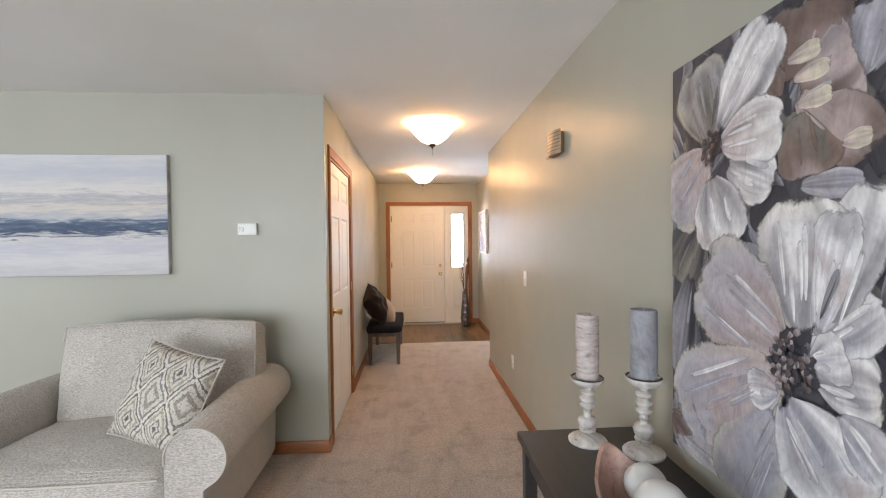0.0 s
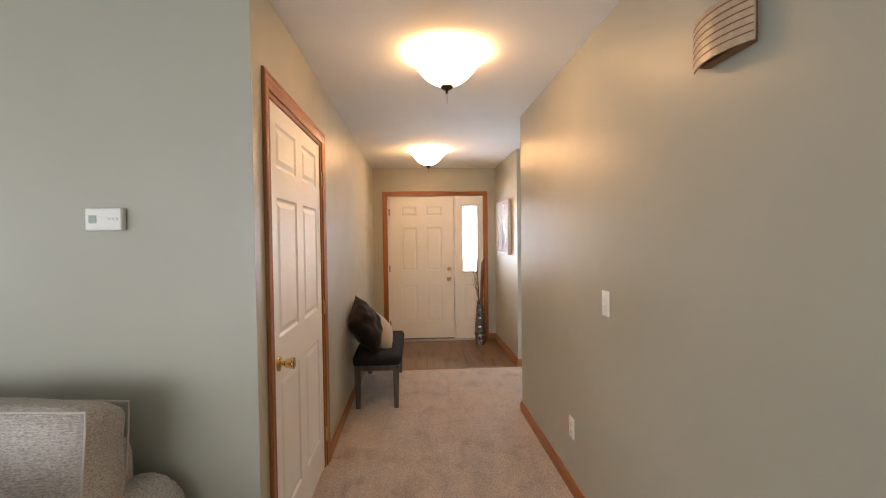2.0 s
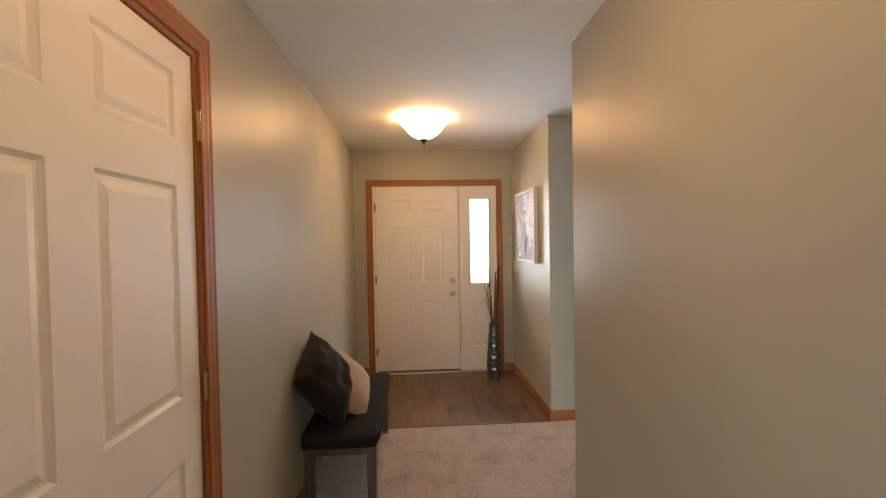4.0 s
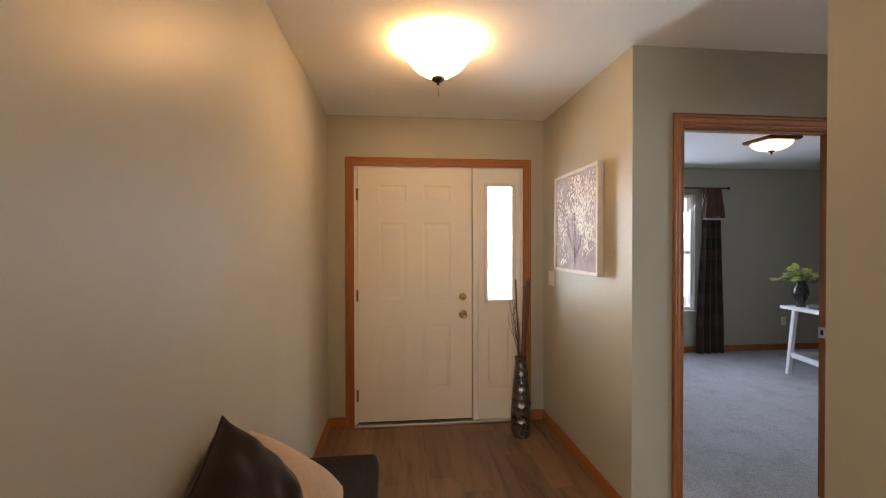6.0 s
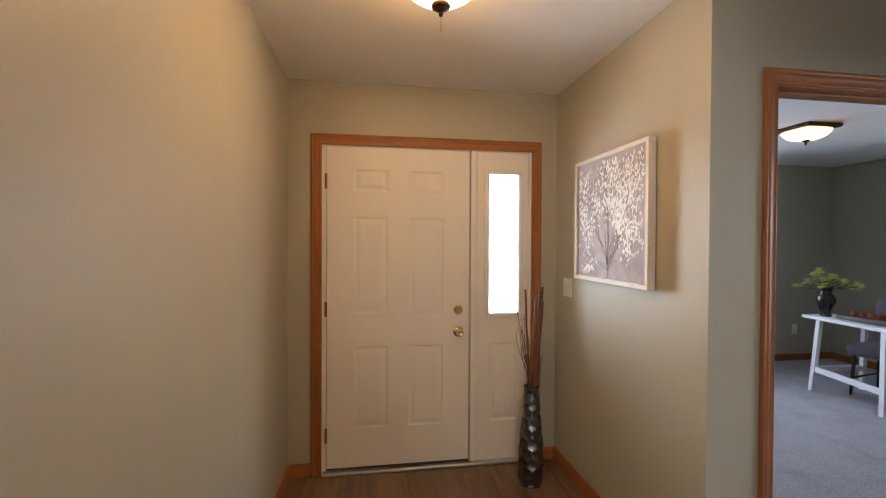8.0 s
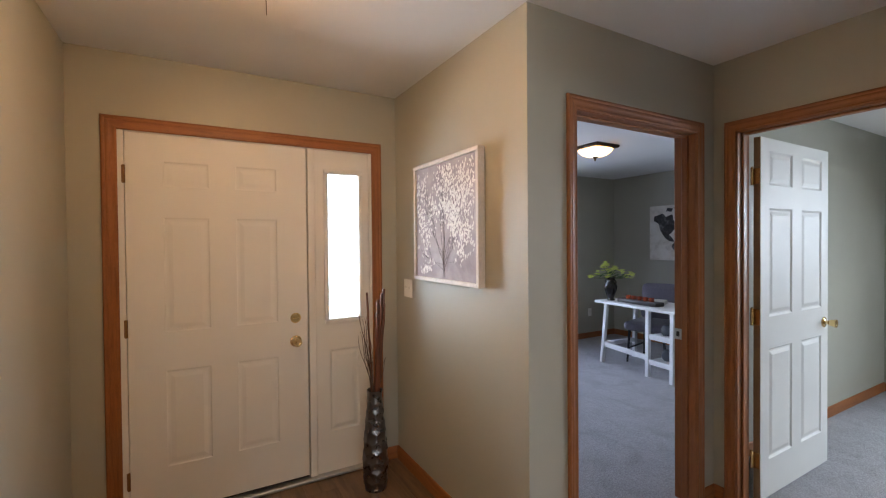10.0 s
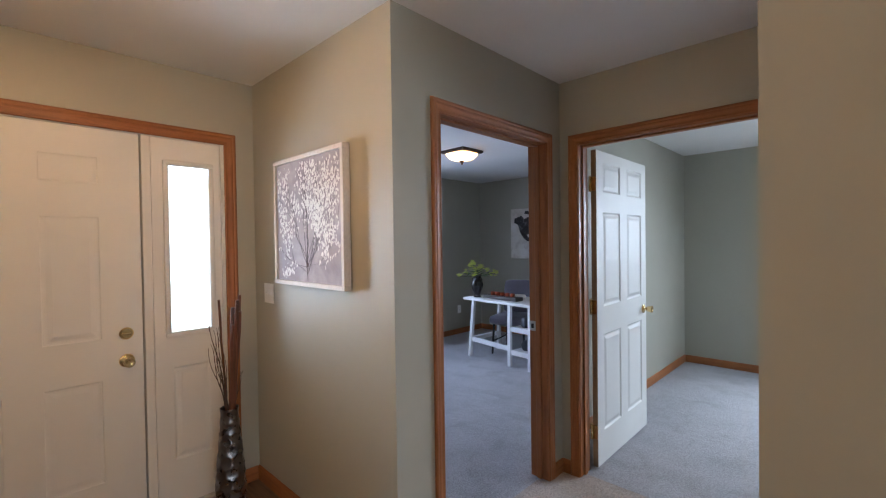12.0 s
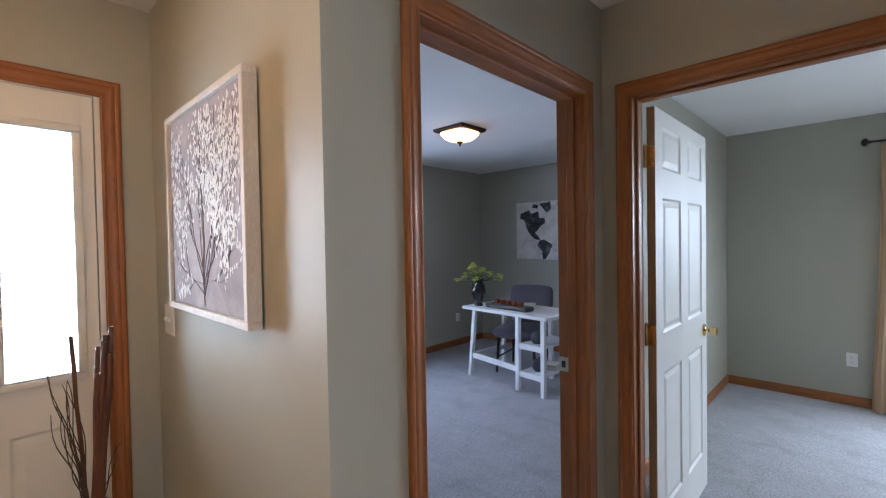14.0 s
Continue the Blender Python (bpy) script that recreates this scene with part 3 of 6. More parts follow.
for z in (0.22, 1.02, 1.80):
    hb = bmesh.new()
    rbox(hb, 0.002, 0.006, 0.002, 0.034, z - 0.044, z + 0.044, 0.001, 1)
    tube(hb, [(-0.001, 0.040, z - 0.048), (-0.001, 0.040, z + 0.048)], 0.0075, 10)
    tube(hb, [(-0.001, 0.040, z + 0.048), (-0.001, 0.040, z + 0.054)], 0.005, 8)
    part("hinge", hb, M_BRASS, bed_door, "brass butt hinge", 40)
part("leaf_edge", rbox(bmesh.new(), 0.0045, 0.0058, 0.001, 0.034, 0.0, 2.015, 0.0004, 1), M_EDGE, bed_door, "bare wood hinge edge")
# nook door, shut
nd = thing("door_4", "white six panel door, shut, in the nook", "door", pose(S1 - 0.022, YS - 0.008, 0.012, 0, 0, 180), kind="structure")
cols, rows = six(S1 - S0 - 0.044, 2.02)
part("leaf", panel_slab(S1 - S0 - 0.044, 2.02, 0.036, cols, rows), M_DOOR, nd)
# strike plate on the office jamb
plate = thing("strike_plate", "pale brass strike plate on the oak jamb", "hardware", pose(O1 - 0.0205, YN + 0.10, 0.935))
part("plate", rbox(bmesh.new(), -0.002, 0.0005, -0.021, 0.021, -0.030, 0.030, 0.0005, 1), M_STEEL, plate)
part("latch_hole", box(bmesh.new(), -0.0028, -0.0018, -0.009, 0.009, -0.014, 0.014), M_DARK, plate)


# ---- windows of office and bedroom ----
def window(name, w, h, m, label, cas=True):
    """A double window; local x along the wall, y into it, z from the sill."""
    top = thing(name, label, "window", m, kind="structure")
    f = 0.04
    bm = bmesh.new()
    for a in ((-w / 2, -w / 2 + f, 0, h), (w / 2 - f, w / 2, 0, h), (-w / 2 + f, w / 2 - f, 0, f), (-w / 2 + f, w / 2 - f, h - f, h), (-f / 2, f / 2, f, h - f)):
        rbox(bm, a[0], a[1], 0.03, 0.12, a[2], a[3], 0.004, 1)
    part("window_frame", bm, M_DOOR, top)
    for x0, x1 in ((-w / 2 + f, -f / 2), (f / 2, w / 2 - f)):
        part("meeting_rail", rbox(bmesh.new(), x0, x1, 0.05, 0.09, h / 2 - 0.022, h / 2 + 0.022, 0.003, 1), M_DOOR, top)
        for z0, z1 in ((f, h / 2 - 0.022), (h / 2 + 0.022, h - f)):
            pn = part("pane", box(bmesh.new(), x0, x1, 0.066, 0.071, z0, z1), M_GLASS, top)
            pn.visible_shadow = False
    part("window_sill", rbox(bmesh.new(), -w / 2 - 0.09, w / 2 + 0.09, -0.03, 0.03, -0.02, 0.0, 0.004, 2), M_OAK_X if cas else M_DOOR, top)
    return top


window("window_2", N1 - N0, NZ1 - NZ0, pose((N0 + N1) / 2, YO, NZ0), "white double-hung office window, bright with daylight", False)
window("window_3", W1 - W0, WZ1 - WZ0, pose(XO, (W0 + W1) / 2, WZ0, 0, 0, -90), "bedroom window in an oak casing")
casing(W1 - W0, WZ1 - WZ0, pose(XO, (W0 + W1) / 2, WZ0, 0, 0, -90), "window_casing", "oak casing round the bedroom window")

# ---- ceiling lamps ----
def dome_lamp(x, y, label, glow=M_BOWL, bulb=M_BULB):
    lamp = thing("ceiling_lamp", label, "ceiling light", pose(x, y, H), "hall ceiling lamps")
    part("canopy", lathe(bmesh.new(), [(0.001, 0), (0.075, 0), (0.075, -0.012), (0.055, -0.022), (0.012, -0.026), (0.001, -0.026)], 32), M_DARKBRONZE, lamp, smooth=40)
    part("stem", lathe(bmesh.new(), [(0.006, -0.026), (0.006, -0.172)], 12), M_DARKBRONZE, lamp, smooth=40)
    outer = [(0.222, -0.018), (0.214, -0.026), (0.196, -0.038), (0.176, -0.056), (0.158, -0.078), (0.138, -0.104), (0.110, -0.132), (0.074, -0.156), (0.036, -0.171), (0.020, -0.174)]
    inner = [(r - 0.005, z + 0.004) for r, z in reversed(outer)]
    bm, rings = bmesh.new(), []
    for r, z in outer + inner:
        rings.append([bm.verts.new((r * math.cos(a), r * math.sin(a), z)) for a in [2 * math.pi * i / 48 for i in range(48)]])
    for a, b in zip(rings, rings[1:] + rings[:1]):
        for i in range(48):
            bm.faces.new((a[i], a[(i + 1) % 48], b[(i + 1) % 48], b[i]))
    part("shade", bm, glow, lamp, "glowing frosted glass bowl", 60)
    for s in (-1, 1):
        bm = lathe(bmesh.new(), [(0.001, -0.030), (0.012, -0.030), (0.013, 0.0), (0.024, 0.022), (0.029, 0.042), (0.024, 0.062), (0.010, 0.071), (0.001, 0.072)], 14)
        part("bulb", bm, bulb, lamp, "lit frosted bulb", 50, pose(s * 0.045, 0, -0.070, 0, s * 80, 0))
    part("finial", lathe(bmesh.new(), [(0.001, -0.169), (0.030, -0.171), (0.034, -0.176), (0.032, -0.185), (0.020, -0.193), (0.009, -0.197), (0.006, -0.201), (0.0085, -0.207), (0.006, -0.213), (0.001, -0.215)], 28), M_DARKBRONZE, lamp, "dark bronze finial", 40)
    part("pull_chain", tube(bmesh.new(), [(0, 0, -0.211), (0.001, 0, -0.266)], 0.0012, 5), M_DARKBRONZE, lamp)
    return lamp


dome_lamp(0.478, 3.64, "lit frosted glass bowl lamp on the hall ceiling", M_BOWL_DIM, M_BULB_DIM)
dome_lamp(0.455, 6.17, "lit frosted glass bowl lamp on the entry ceiling")


def square_lamp(x, y):
    lamp = thing("ceiling_lamp", "square dark bronze office ceiling lamp, lit", "ceiling light", pose(x, y, H, 0, 0, 0))
    bm = bmesh.new()
    h = 0.165
    outer = [(h, 0), (h, -0.018), (h - 0.012, -0.030), (h - 0.035, -0.034)]
    rings = [[bm.verts.new((sx * r, sy * r, z)) for sx, sy in ((-1, -1), (1, -1), (1, 1), (-1, 1))] for r, z in [(0.001, 0)] + outer + [(0.001, -0.034)]]
    for a, b in zip(rings, rings[1:]):
        for i in range(4):
            bm.faces.new((a[i], a[(i + 1) % 4], b[(i + 1) % 4], b[i]))
    part("frame", bm, M_DARKBRONZE, lamp, "square bronze pan")
    n, bm, rings = 10, bmesh.new(), []
    for k in range(n + 1):
        u = k / n
        r, z = 0.138 * math.cos(u * math.pi / 2) ** 0.6 + 0.002, -0.034 - 0.075 * math.sin(u * math.pi / 2)
        ring = []
        for i in range(40):
            a = 2 * math.pi * i / 40
            c, s = math.cos(a), math.sin(a)
            sq = 1 / (abs(c) ** 5 + abs(s) ** 5) ** 0.2
            q = 1 + (sq - 1) * (1 - u)
            ring.append(bm.verts.new((r * q * c, r * q * s, z)))
        rings.append(ring)
    for a, b in zip(rings, rings[1:]):
        for i in range(40):
            bm.faces.new((a[i], a[(i + 1) % 40], b[(i + 1) % 40], b[i]))
    part("shade", bm, M_OBOWL, lamp, "glowing alabaster glass shade", 60)
    part("finial", lathe(bmesh.new(), [(0.001, -0.105), (0.026, -0.107), (0.029, -0.113), (0.022, -0.121), (0.012, -0.127), (0.008, -0.133), (0.011, -0.140), (0.008, -0.148), (0.001, -0.153)], 20), M_DARKBRONZE, lamp, smooth=40)


square_lamp(3.83, 7.83)

# ---- entry plank floor ----
sub = solid("floor_entry", box(bmesh.new(), XL, XE, YN - 0.01, YF, -0.05, -0.008), M_DARK, "brown wood plank entry floor", "floor", kind="structure")
rng = random.Random(5)
pw = 0.18
x = XL
while x < XE - 0.01:
    x1 = min(x + pw, XE)
    y = YN - 0.01 - rng.uniform(0, 0.9)
    while y < YF:
        y1 = y + 1.22
        a, b = max(y, YN - 0.01), min(y1, YF)
        if b - a > 0.02:
            ob = part("plank", rbox(bmesh.new(), x + 0.0002, x1 - 0.0002, a + 0.0002, b - 0.0002, -0.008, 0.0, 0.0006, 1), M_PLANK, sub)
        y = y1
    x = x1
bm = rbox(bmesh.new(), XL + 0.013, XE - 0.002, YN - 0.026, YN + 0.008, 0.0, 0.006, 0.0025, 2)
solid("threshold_strip", bm, M_BRONZE, "thin brown strip between carpet and planks", "trim", kind="structure")


# ---- plates ----
def switch_plate(m, label, toggles=1):
    top = thing("light_switch", label, "light switch", m)
    w = 0.072 + 0.046 * (toggles - 1)
    part("plate", rbox(bmesh.new(), -w / 2, w / 2, -0.006, 0.0, -0.058, 0.058, 0.003, 2), M_PLASTIC, top, smooth=40)
    for k in range(toggles):
        x = (k - (toggles - 1) / 2) * 0.046
        part("toggle", rbox(bmesh.new(), x - 0.005, x + 0.005, -0.017, -0.006, -0.004, 0.012, 0.002, 2), M_PLASTIC, top)
        for z in (-0.03, 0.03):
            part("screw", lathe(bmesh.new(), [(0.001, 0), (0.0032, 0), (0.003, 0.0012), (0.001, 0.0012)], 10), M_PLASTIC, top, m=pose(x, -0.006, z, 90))
    return top


def outlet(m, label):
    top = thing("outlet", label, "outlet", m)
    part("plate", rbox(bmesh.new(), -0.036, 0.036, -0.006, 0.0, -0.058, 0.058, 0.003, 2), M_PLASTIC, top, smooth=40)
    for z in (-0.020, 0.020):
        s = part("socket", rbox(bmesh.new(), -0.0165, 0.0165, -0.0085, -0.006, z - 0.014, z + 0.014, 0.001, 2), M_PLASTIC, top)
        bm = bmesh.new()
        for x0, hh in ((-0.0065, 0.004), (0.0065, 0.005)):
            box(bm, x0 - 0.0013, x0 + 0.0013, -0.0092, -0.0080, z + 0.003 - hh, z + 0.003 + hh)
        box(bm, -0.0025, 0.0025, -0.0092, -0.0080, z - 0.011, z - 0.006)
        part("slots", bm, M_DARK, s)
    return top


switch_plate(pose(XR, 3.24, 1.142, 0, 0, -90), "white toggle light switch on the hall wall")
outlet(pose(XR, 3.685, 0.37, 0, 0, -90), "white outlet low on the hall wall")
switch_plate(pose(XE, 7.25, 1.172, 0, 0, -90), "white double light switch below the blossom picture", 2)
outlet(pose(XO, 5.345, 0.39, 0, 0, -90), "white outlet on the bedroom wall")
outlet(pose(5.45, YO, 0.39, 0, 0, 0), "white outlet on the office wall")
top = thing("thermostat", "white thermostat on the living room wall", "thermostat", pose(-0.80, YC, 1.533))
part("body", rbox(bmesh.new(), -0.062, 0.062, -0.030, 0.0, -0.040, 0.040, 0.006, 3), M_PLASTIC, top, smooth=40)
M_LCD = plain("grey_display", (0.42, 0.45, 0.42), 0.2, 0, 0.03, 20, 200, 0)
part("display", rbox(bmesh.new(), -0.048, -0.022, -0.0315, -0.030, -0.014, 0.014, 0.0005, 1), M_LCD, top, "pale grey display")
for k in range(3):
    part("button", rbox(bmesh.new(), 0.012 + 0.014 * k, 0.022 + 0.014 * k, -0.033, -0.030, -0.004, 0.006, 0.001, 1), M_PLASTIC, top)

# floor register by the entry wall
v = thing("floor_vent", "brown metal floor register in the planks", "vent", pose(-0.193, 6.764, 0.0))
part("frame", rbox(bmesh.new(), -0.06, 0.06, -0.14, 0.14, 0.0, 0.005, 0.002, 1), M_BRONZE, v)
for k in range(12):
    part("slat", box(bmesh.new(), -0.045, 0.045, -0.126 + k * 0.022, -0.118 + k * 0.022, 0.005, 0.008), M_DARK, v)

# ---- living room ----
M_TWEED = weave_mat("oatmeal_tweed", (0.65, 0.595, 0.54), (0.33, 0.295, 0.26), 330, 0.9)
M_PIPING = plain("cream_piping", (0.56, 0.51, 0.45), 0.9)


def rolled_arm(bm, x_in, x_out, y0, y1, top, mirror=False):
    """The outline of a scrolled arm, drawn out from front to back."""
    r = 0.135
    cx, cz = x_out - r, top - r
    pts = [(x_in, 0.06)]
    pts += [(x_in, cz - 0.02)]
    for k in range(15):
        a = math.pi * (1.06 - k * 1.42 / 14)
        pts.append((cx + r * math.cos(a) * (1.0 if math.cos(a) > 0 else (cx - x_in) / r * 1.0), cz + r * math.sin(a)))
    pts += [(x_out - 0.105, cz - r * 1.05), (x_out - 0.115, 0.06)]
    if mirror:
        pts = [(-x, z) for x, z in pts]
    n = 10
    rings = []
    for j in range(n + 1):
        y = y0 + (y1 - y0) * j / n
        e = 0.012 if j in (0, n) else 0.0
        c = Vector((sum(p[0] for p in pts) / len(pts), sum(p[1] for p in pts) / len(pts)))
        rings.append([bm.verts.new((x + (c[0] - x) * e * 4, y, z + (c[1] - z) * e * 2 + 0.012 * math.sin(j / n * 3.1) * (z > 0.3))) for x, z in pts])
    for a, b in zip(rings, rings[1:]):
        for i in range(len(pts)):
            bm.faces.new((a[i], a[(i + 1) % len(pts)], b[(i + 1) % len(pts)], b[i]))
    bm.faces.new(rings[0])
    bm.faces.new(rings[-1])
    return pts


chair = thing("armchair", "oatmeal tweed wide armchair with rolled arms and piping", "armchair", pose(-1.262, 2.42, 0))
YB, YFR = 0.47, -0.56
bm = bmesh.new()
outline = rolled_arm(bm, 0.475, 0.748, YFR, YB - 0.02, 0.645)
part("arm", bm, M_TWEED, chair, smooth=50)
bm = bmesh.new()
rolled_arm(bm, 0.475, 0.748, YFR, YB - 0.02, 0.645, True)
part("arm", bm, M_TWEED, chair, smooth=50)
for s in (1, -1):
    c = (0.61, 0.40)
    pts = [(s * (x + (c[0] - x) * 0.03), YFR - 0.002, z + (c[1] - z) * 0.02) for x, z in outline]
    part("arm_piping", tube(bmesh.new(), pts[1:], 0.0045, 6), M_PIPING, chair, "cream piping")
part("base", rbox(bmesh.new(), -0.48, 0.48, YFR + 0.03, YB - 0.06, 0.055, 0.29, 0.02, 3), M_TWEED, chair, smooth=50)
part("back_frame", soft_box(1.16, 0.18, 0.66, 0.06, 8, 0.005), M_TWEED, chair, smooth=60, m=pose(0, YB - 0.10, 0.47))
seat = part("seat_cushion", soft_box(0.96, 0.84, 0.17, 0.05, 16, 0.03, 3, 0.010), M_TWEED, chair, smooth=60, m=pose(0, -0.15, 0.365))
part("seat_piping", tube(bmesh.new(), [(-0.46 + 0.92 * k / 20, -0.422 - 0.016 * math.sin(math.pi * k / 20), 0.062) for k in range(21)], 0.005, 6), M_PIPING, seat)
back = part("back_cushion", soft_box(1.09, 0.21, 0.57, 0.042, 18, 0.015, 8, 0.018), M_TWEED, chair, smooth=60, m=pose(0.085, YB - 0.265, 0.68, -11))
for yy in (-0.094, 0.094):
    pts = []
    for (xa, za), (xb, zb) in zip(((-1, -1), (-1, 1), (1, 1), (1, -1)), ((-1, 1), (1, 1), (1, -1), (-1, -1))):
        for k in range(12):
            u, v = xa + (xb - xa) * k / 12, za + (zb - za) * k / 12
            pts.append((u * 0.533 * (1 + 0.02 * (1 - v * v)), yy, v * 0.274 * (1 + 0.05 * (1 - u * u))))
    part("back_piping", tube(bmesh.new(), pts[10:38], 0.0036, 6), M_PIPING, back)
for sx in (-1, 1):
    for y in (YFR + 0.08, YB - 0.12):
        part("foot", lathe(bmesh.new(), [(0.018, 0), (0.028, 0.06)], 12, (sx * 0.57, y, 0)), M_BRONZE, chair)


def kilim_mat():
    m, t, p = nodes_of("printed_medallion_fabric")
    v = mapped(t, (1, 1, 1), (0, 0, 0))
    sep = t.nodes.new("ShaderNodeSeparateXYZ")
    t.links.new(v, sep.inputs[0])

    def calc(op, a, b=None, c=None):
        n = t.nodes.new("ShaderNodeMath")
        n.operation = op
        for k, q in enumerate((a, b, c)):
            if q is None:
                continue
            if isinstance(q, (int, float)):
                n.inputs[k].default_value = q
            else:
                t.links.new(q, n.inputs[k])
        return n.outputs[0]
    px, pz = calc("ABSOLUTE", calc("SUBTRACT", calc("FRACT", calc("MULTIPLY", sep.outputs[0], 5.6)), 0.5)), calc("ABSOLUTE", calc("SUBTRACT", calc("FRACT", calc("MULTIPLY", sep.outputs[2], 3.8)), 0.5))
    dia = calc("ADD", px, pz)
    wob = calc("MULTIPLY", calc("SUBTRACT", noise_tex(t, v, 60, 3), 0.5), 0.15)
    ring = calc("ADD", dia, wob)
    base = ramp(t, ring, [(0.0, (0.13, 0.115, 0.11)), (0.07, (0.58, 0.53, 0.47)), (0.14, (0.20, 0.18, 0.17)), (0.19, (0.56, 0.52, 0.46)), (0.29, (0.36, 0.31, 0.25)), (0.36, (0.55, 0.51, 0.46)), (0.42, (0.14, 0.125, 0.12)), (0.47, (0.60, 0.56, 0.50)), (0.56, (0.22, 0.20, 0.19)), (0.62, (0.55, 0.51, 0.45)), (0.74, (0.30, 0.26, 0.23)), (0.84, (0.54, 0.50, 0.44))], "CONSTANT")
    vor = t.nodes.new("ShaderNodeTexVoronoi")
    vor.inputs["Scale"].default_value = 85
    t.links.new(v, vor.inputs["Vector"])
    spots = ramp(t, vor.outputs["Distance"], [(0.25, (0.55, 0.53, 0.52)), (0.42, (1.05, 1.04, 1.0))])
    t.links.new(blend(t, 0.85, base, spots, "MULTIPLY"), p.inputs["Base Color"])
    p.inputs["Roughness"].default_value = 0.9
    bump(t, p, noise_tex(t, v, 320, 2), 0.3, 0.001)
    return m


cm = look((-0.945, 2.19, 0.672), (-0.945 - 0.30, 2.19 - 1.0, 0.672 + 0.42)) @ pose(0, 0, 0, -90) @ pose(0, 0, 0, 0, -11, 0)
cush = thing("cushion", "cream and grey medallion print cushion on the armchair", "cushion", cm)
part("cover", pillow_bm(0.49, 0.49, 0.19, 20, 0.07, 0.022, 2), kilim_mat(), cush, smooth=80)
part("piping", pillow_piping(0.49, 0.49, 0.07, 0.004), M_PIPING, cush, "cream piping")


def canvas_mat(name, build):
    m, t, p = nodes_of(name)
    build(t, p)
    p.inputs["Roughness"].default_value = 0.75
    return m


def sea(t, p):
    v = mapped(t)
    sep = t.nodes.new("ShaderNodeSeparateXYZ")
    t.links.new(v, sep.inputs[0])
    streak = noise_tex(t, mapped(t, (1.3, 1, 13)), 3.0, 8, 0.72, 0.5)
    ad = t.nodes.new("ShaderNodeMath")
    ad.operation = "MULTIPLY_ADD"
    t.links.new(streak, ad.inputs[0])
    ad.inputs[1].default_value = 0.30
    t.links.new(sep.outputs[2], ad.inputs[2])
    mr = t.nodes.new("ShaderNodeMapRange")
    mr.inputs[1].default_value, mr.inputs[2].default_value = -0.25, 0.55
    t.links.new(ad.outputs[0], mr.inputs[0])
    col = ramp(t, mr.outputs[0], [(0.0, (0.50, 0.48, 0.49)), (0.14, (0.62, 0.60, 0.60)), (0.24, (0.50, 0.50, 0.54)), (0.32, (0.60, 0.58, 0.57)), (0.36, (0.05, 0.075, 0.13)), (0.43, (0.10, 0.135, 0.20)), (0.475, (0.40, 0.42, 0.46)), (0.56, (0.64, 0.58, 0.51)), (0.64, (0.40, 0.40, 0.43)), (0.70, (0.66, 0.62, 0.58)), (0.84, (0.50, 0.51, 0.55)), (1.0, (0.62, 0.61, 0.61))])
    t.links.new(col, p.inputs["Base Color"])
    bump(t, p, streak, 0.3, 0.003)


M_SEA = canvas_mat("abstract_seascape_paint", sea)
M_LINEN = plain("canvas_edge", (0.42, 0.41, 0.41), 0.85, 0, 0.25, 18)
art = thing("canvas_picture", "pale abstract seascape canvas with a dark blue band", "picture", pose(-1.905, YC, 1.632))
part("canvas_edge", rbox(bmesh.new(), -0.605, 0.605, -0.036, 0.0, -0.394, 0.394, 0.004, 2), M_LINEN, art)
part("painted_face", rbox(bmesh.new(), -0.603, 0.603, -0.0385, -0.0362, -0.392, 0.392, 0.001, 1), M_SEA, art)

# large flower canvas on the hall wall: u runs along the wall, v up
PIGMENT = {"white": (0.67, 0.655, 0.65), "lilac": (0.40, 0.385, 0.43), "mauve": (0.42, 0.345, 0.335), "brown": (0.15, 0.105, 0.09), "char": (0.045, 0.042, 0.052), "cream": (0.60, 0.55, 0.43), "olive": (0.19, 0.175, 0.15), "grey": (0.28, 0.27, 0.29)}
m, t, p = nodes_of("oil_paint")
at = t.nodes.new("ShaderNodeAttribute")
at.attribute_name = "pigment"
vv = mapped(t)
br = noise_tex(t, mapped(t, (1, 9, 3.5), (38, 0, 0)), 5, 6, 0.68, 1.6)
sm = noise_tex(t, vv, 13, 6, 0.7, 0.9)
c = blend(t, 1.0, at.outputs["Color"], ramp(t, br, [(0.3, (0.80, 0.79, 0.81)), (0.5, (1, 1, 1)), (0.68, (1.12, 1.11, 1.09))]), "MULTIPLY")
c = blend(t, 1.0, c, ramp(t, sm, [(0.3, (0.78, 0.76, 0.78)), (0.55, (1.03, 1.03, 1.03)), (0.7, (1.12, 1.11, 1.08))]), "MULTIPLY")
t.links.new(c, p.inputs["Base Color"])
brush = noise_tex(t, vv, 34, 5, 0.7, 1.2)
edge = t.nodes.new("ShaderNodeMath")
edge.operation = "MULTIPLY_ADD"
t.links.new(at.outputs["Alpha"], edge.inputs[0])
edge.inputs[1].default_value = 1.35
t.links.new(brush, edge.inputs[2])
t.links.new(ramp(t, edge.outputs[0], [(0.62, (0, 0, 0)), (0.95, (1, 1, 1))]), p.inputs["Alpha"])
p.inputs["Roughness"].default_value = 0.5
bump(t, p, br, 0.5, 0.002)
M_OIL = m
rng = random.Random(11)


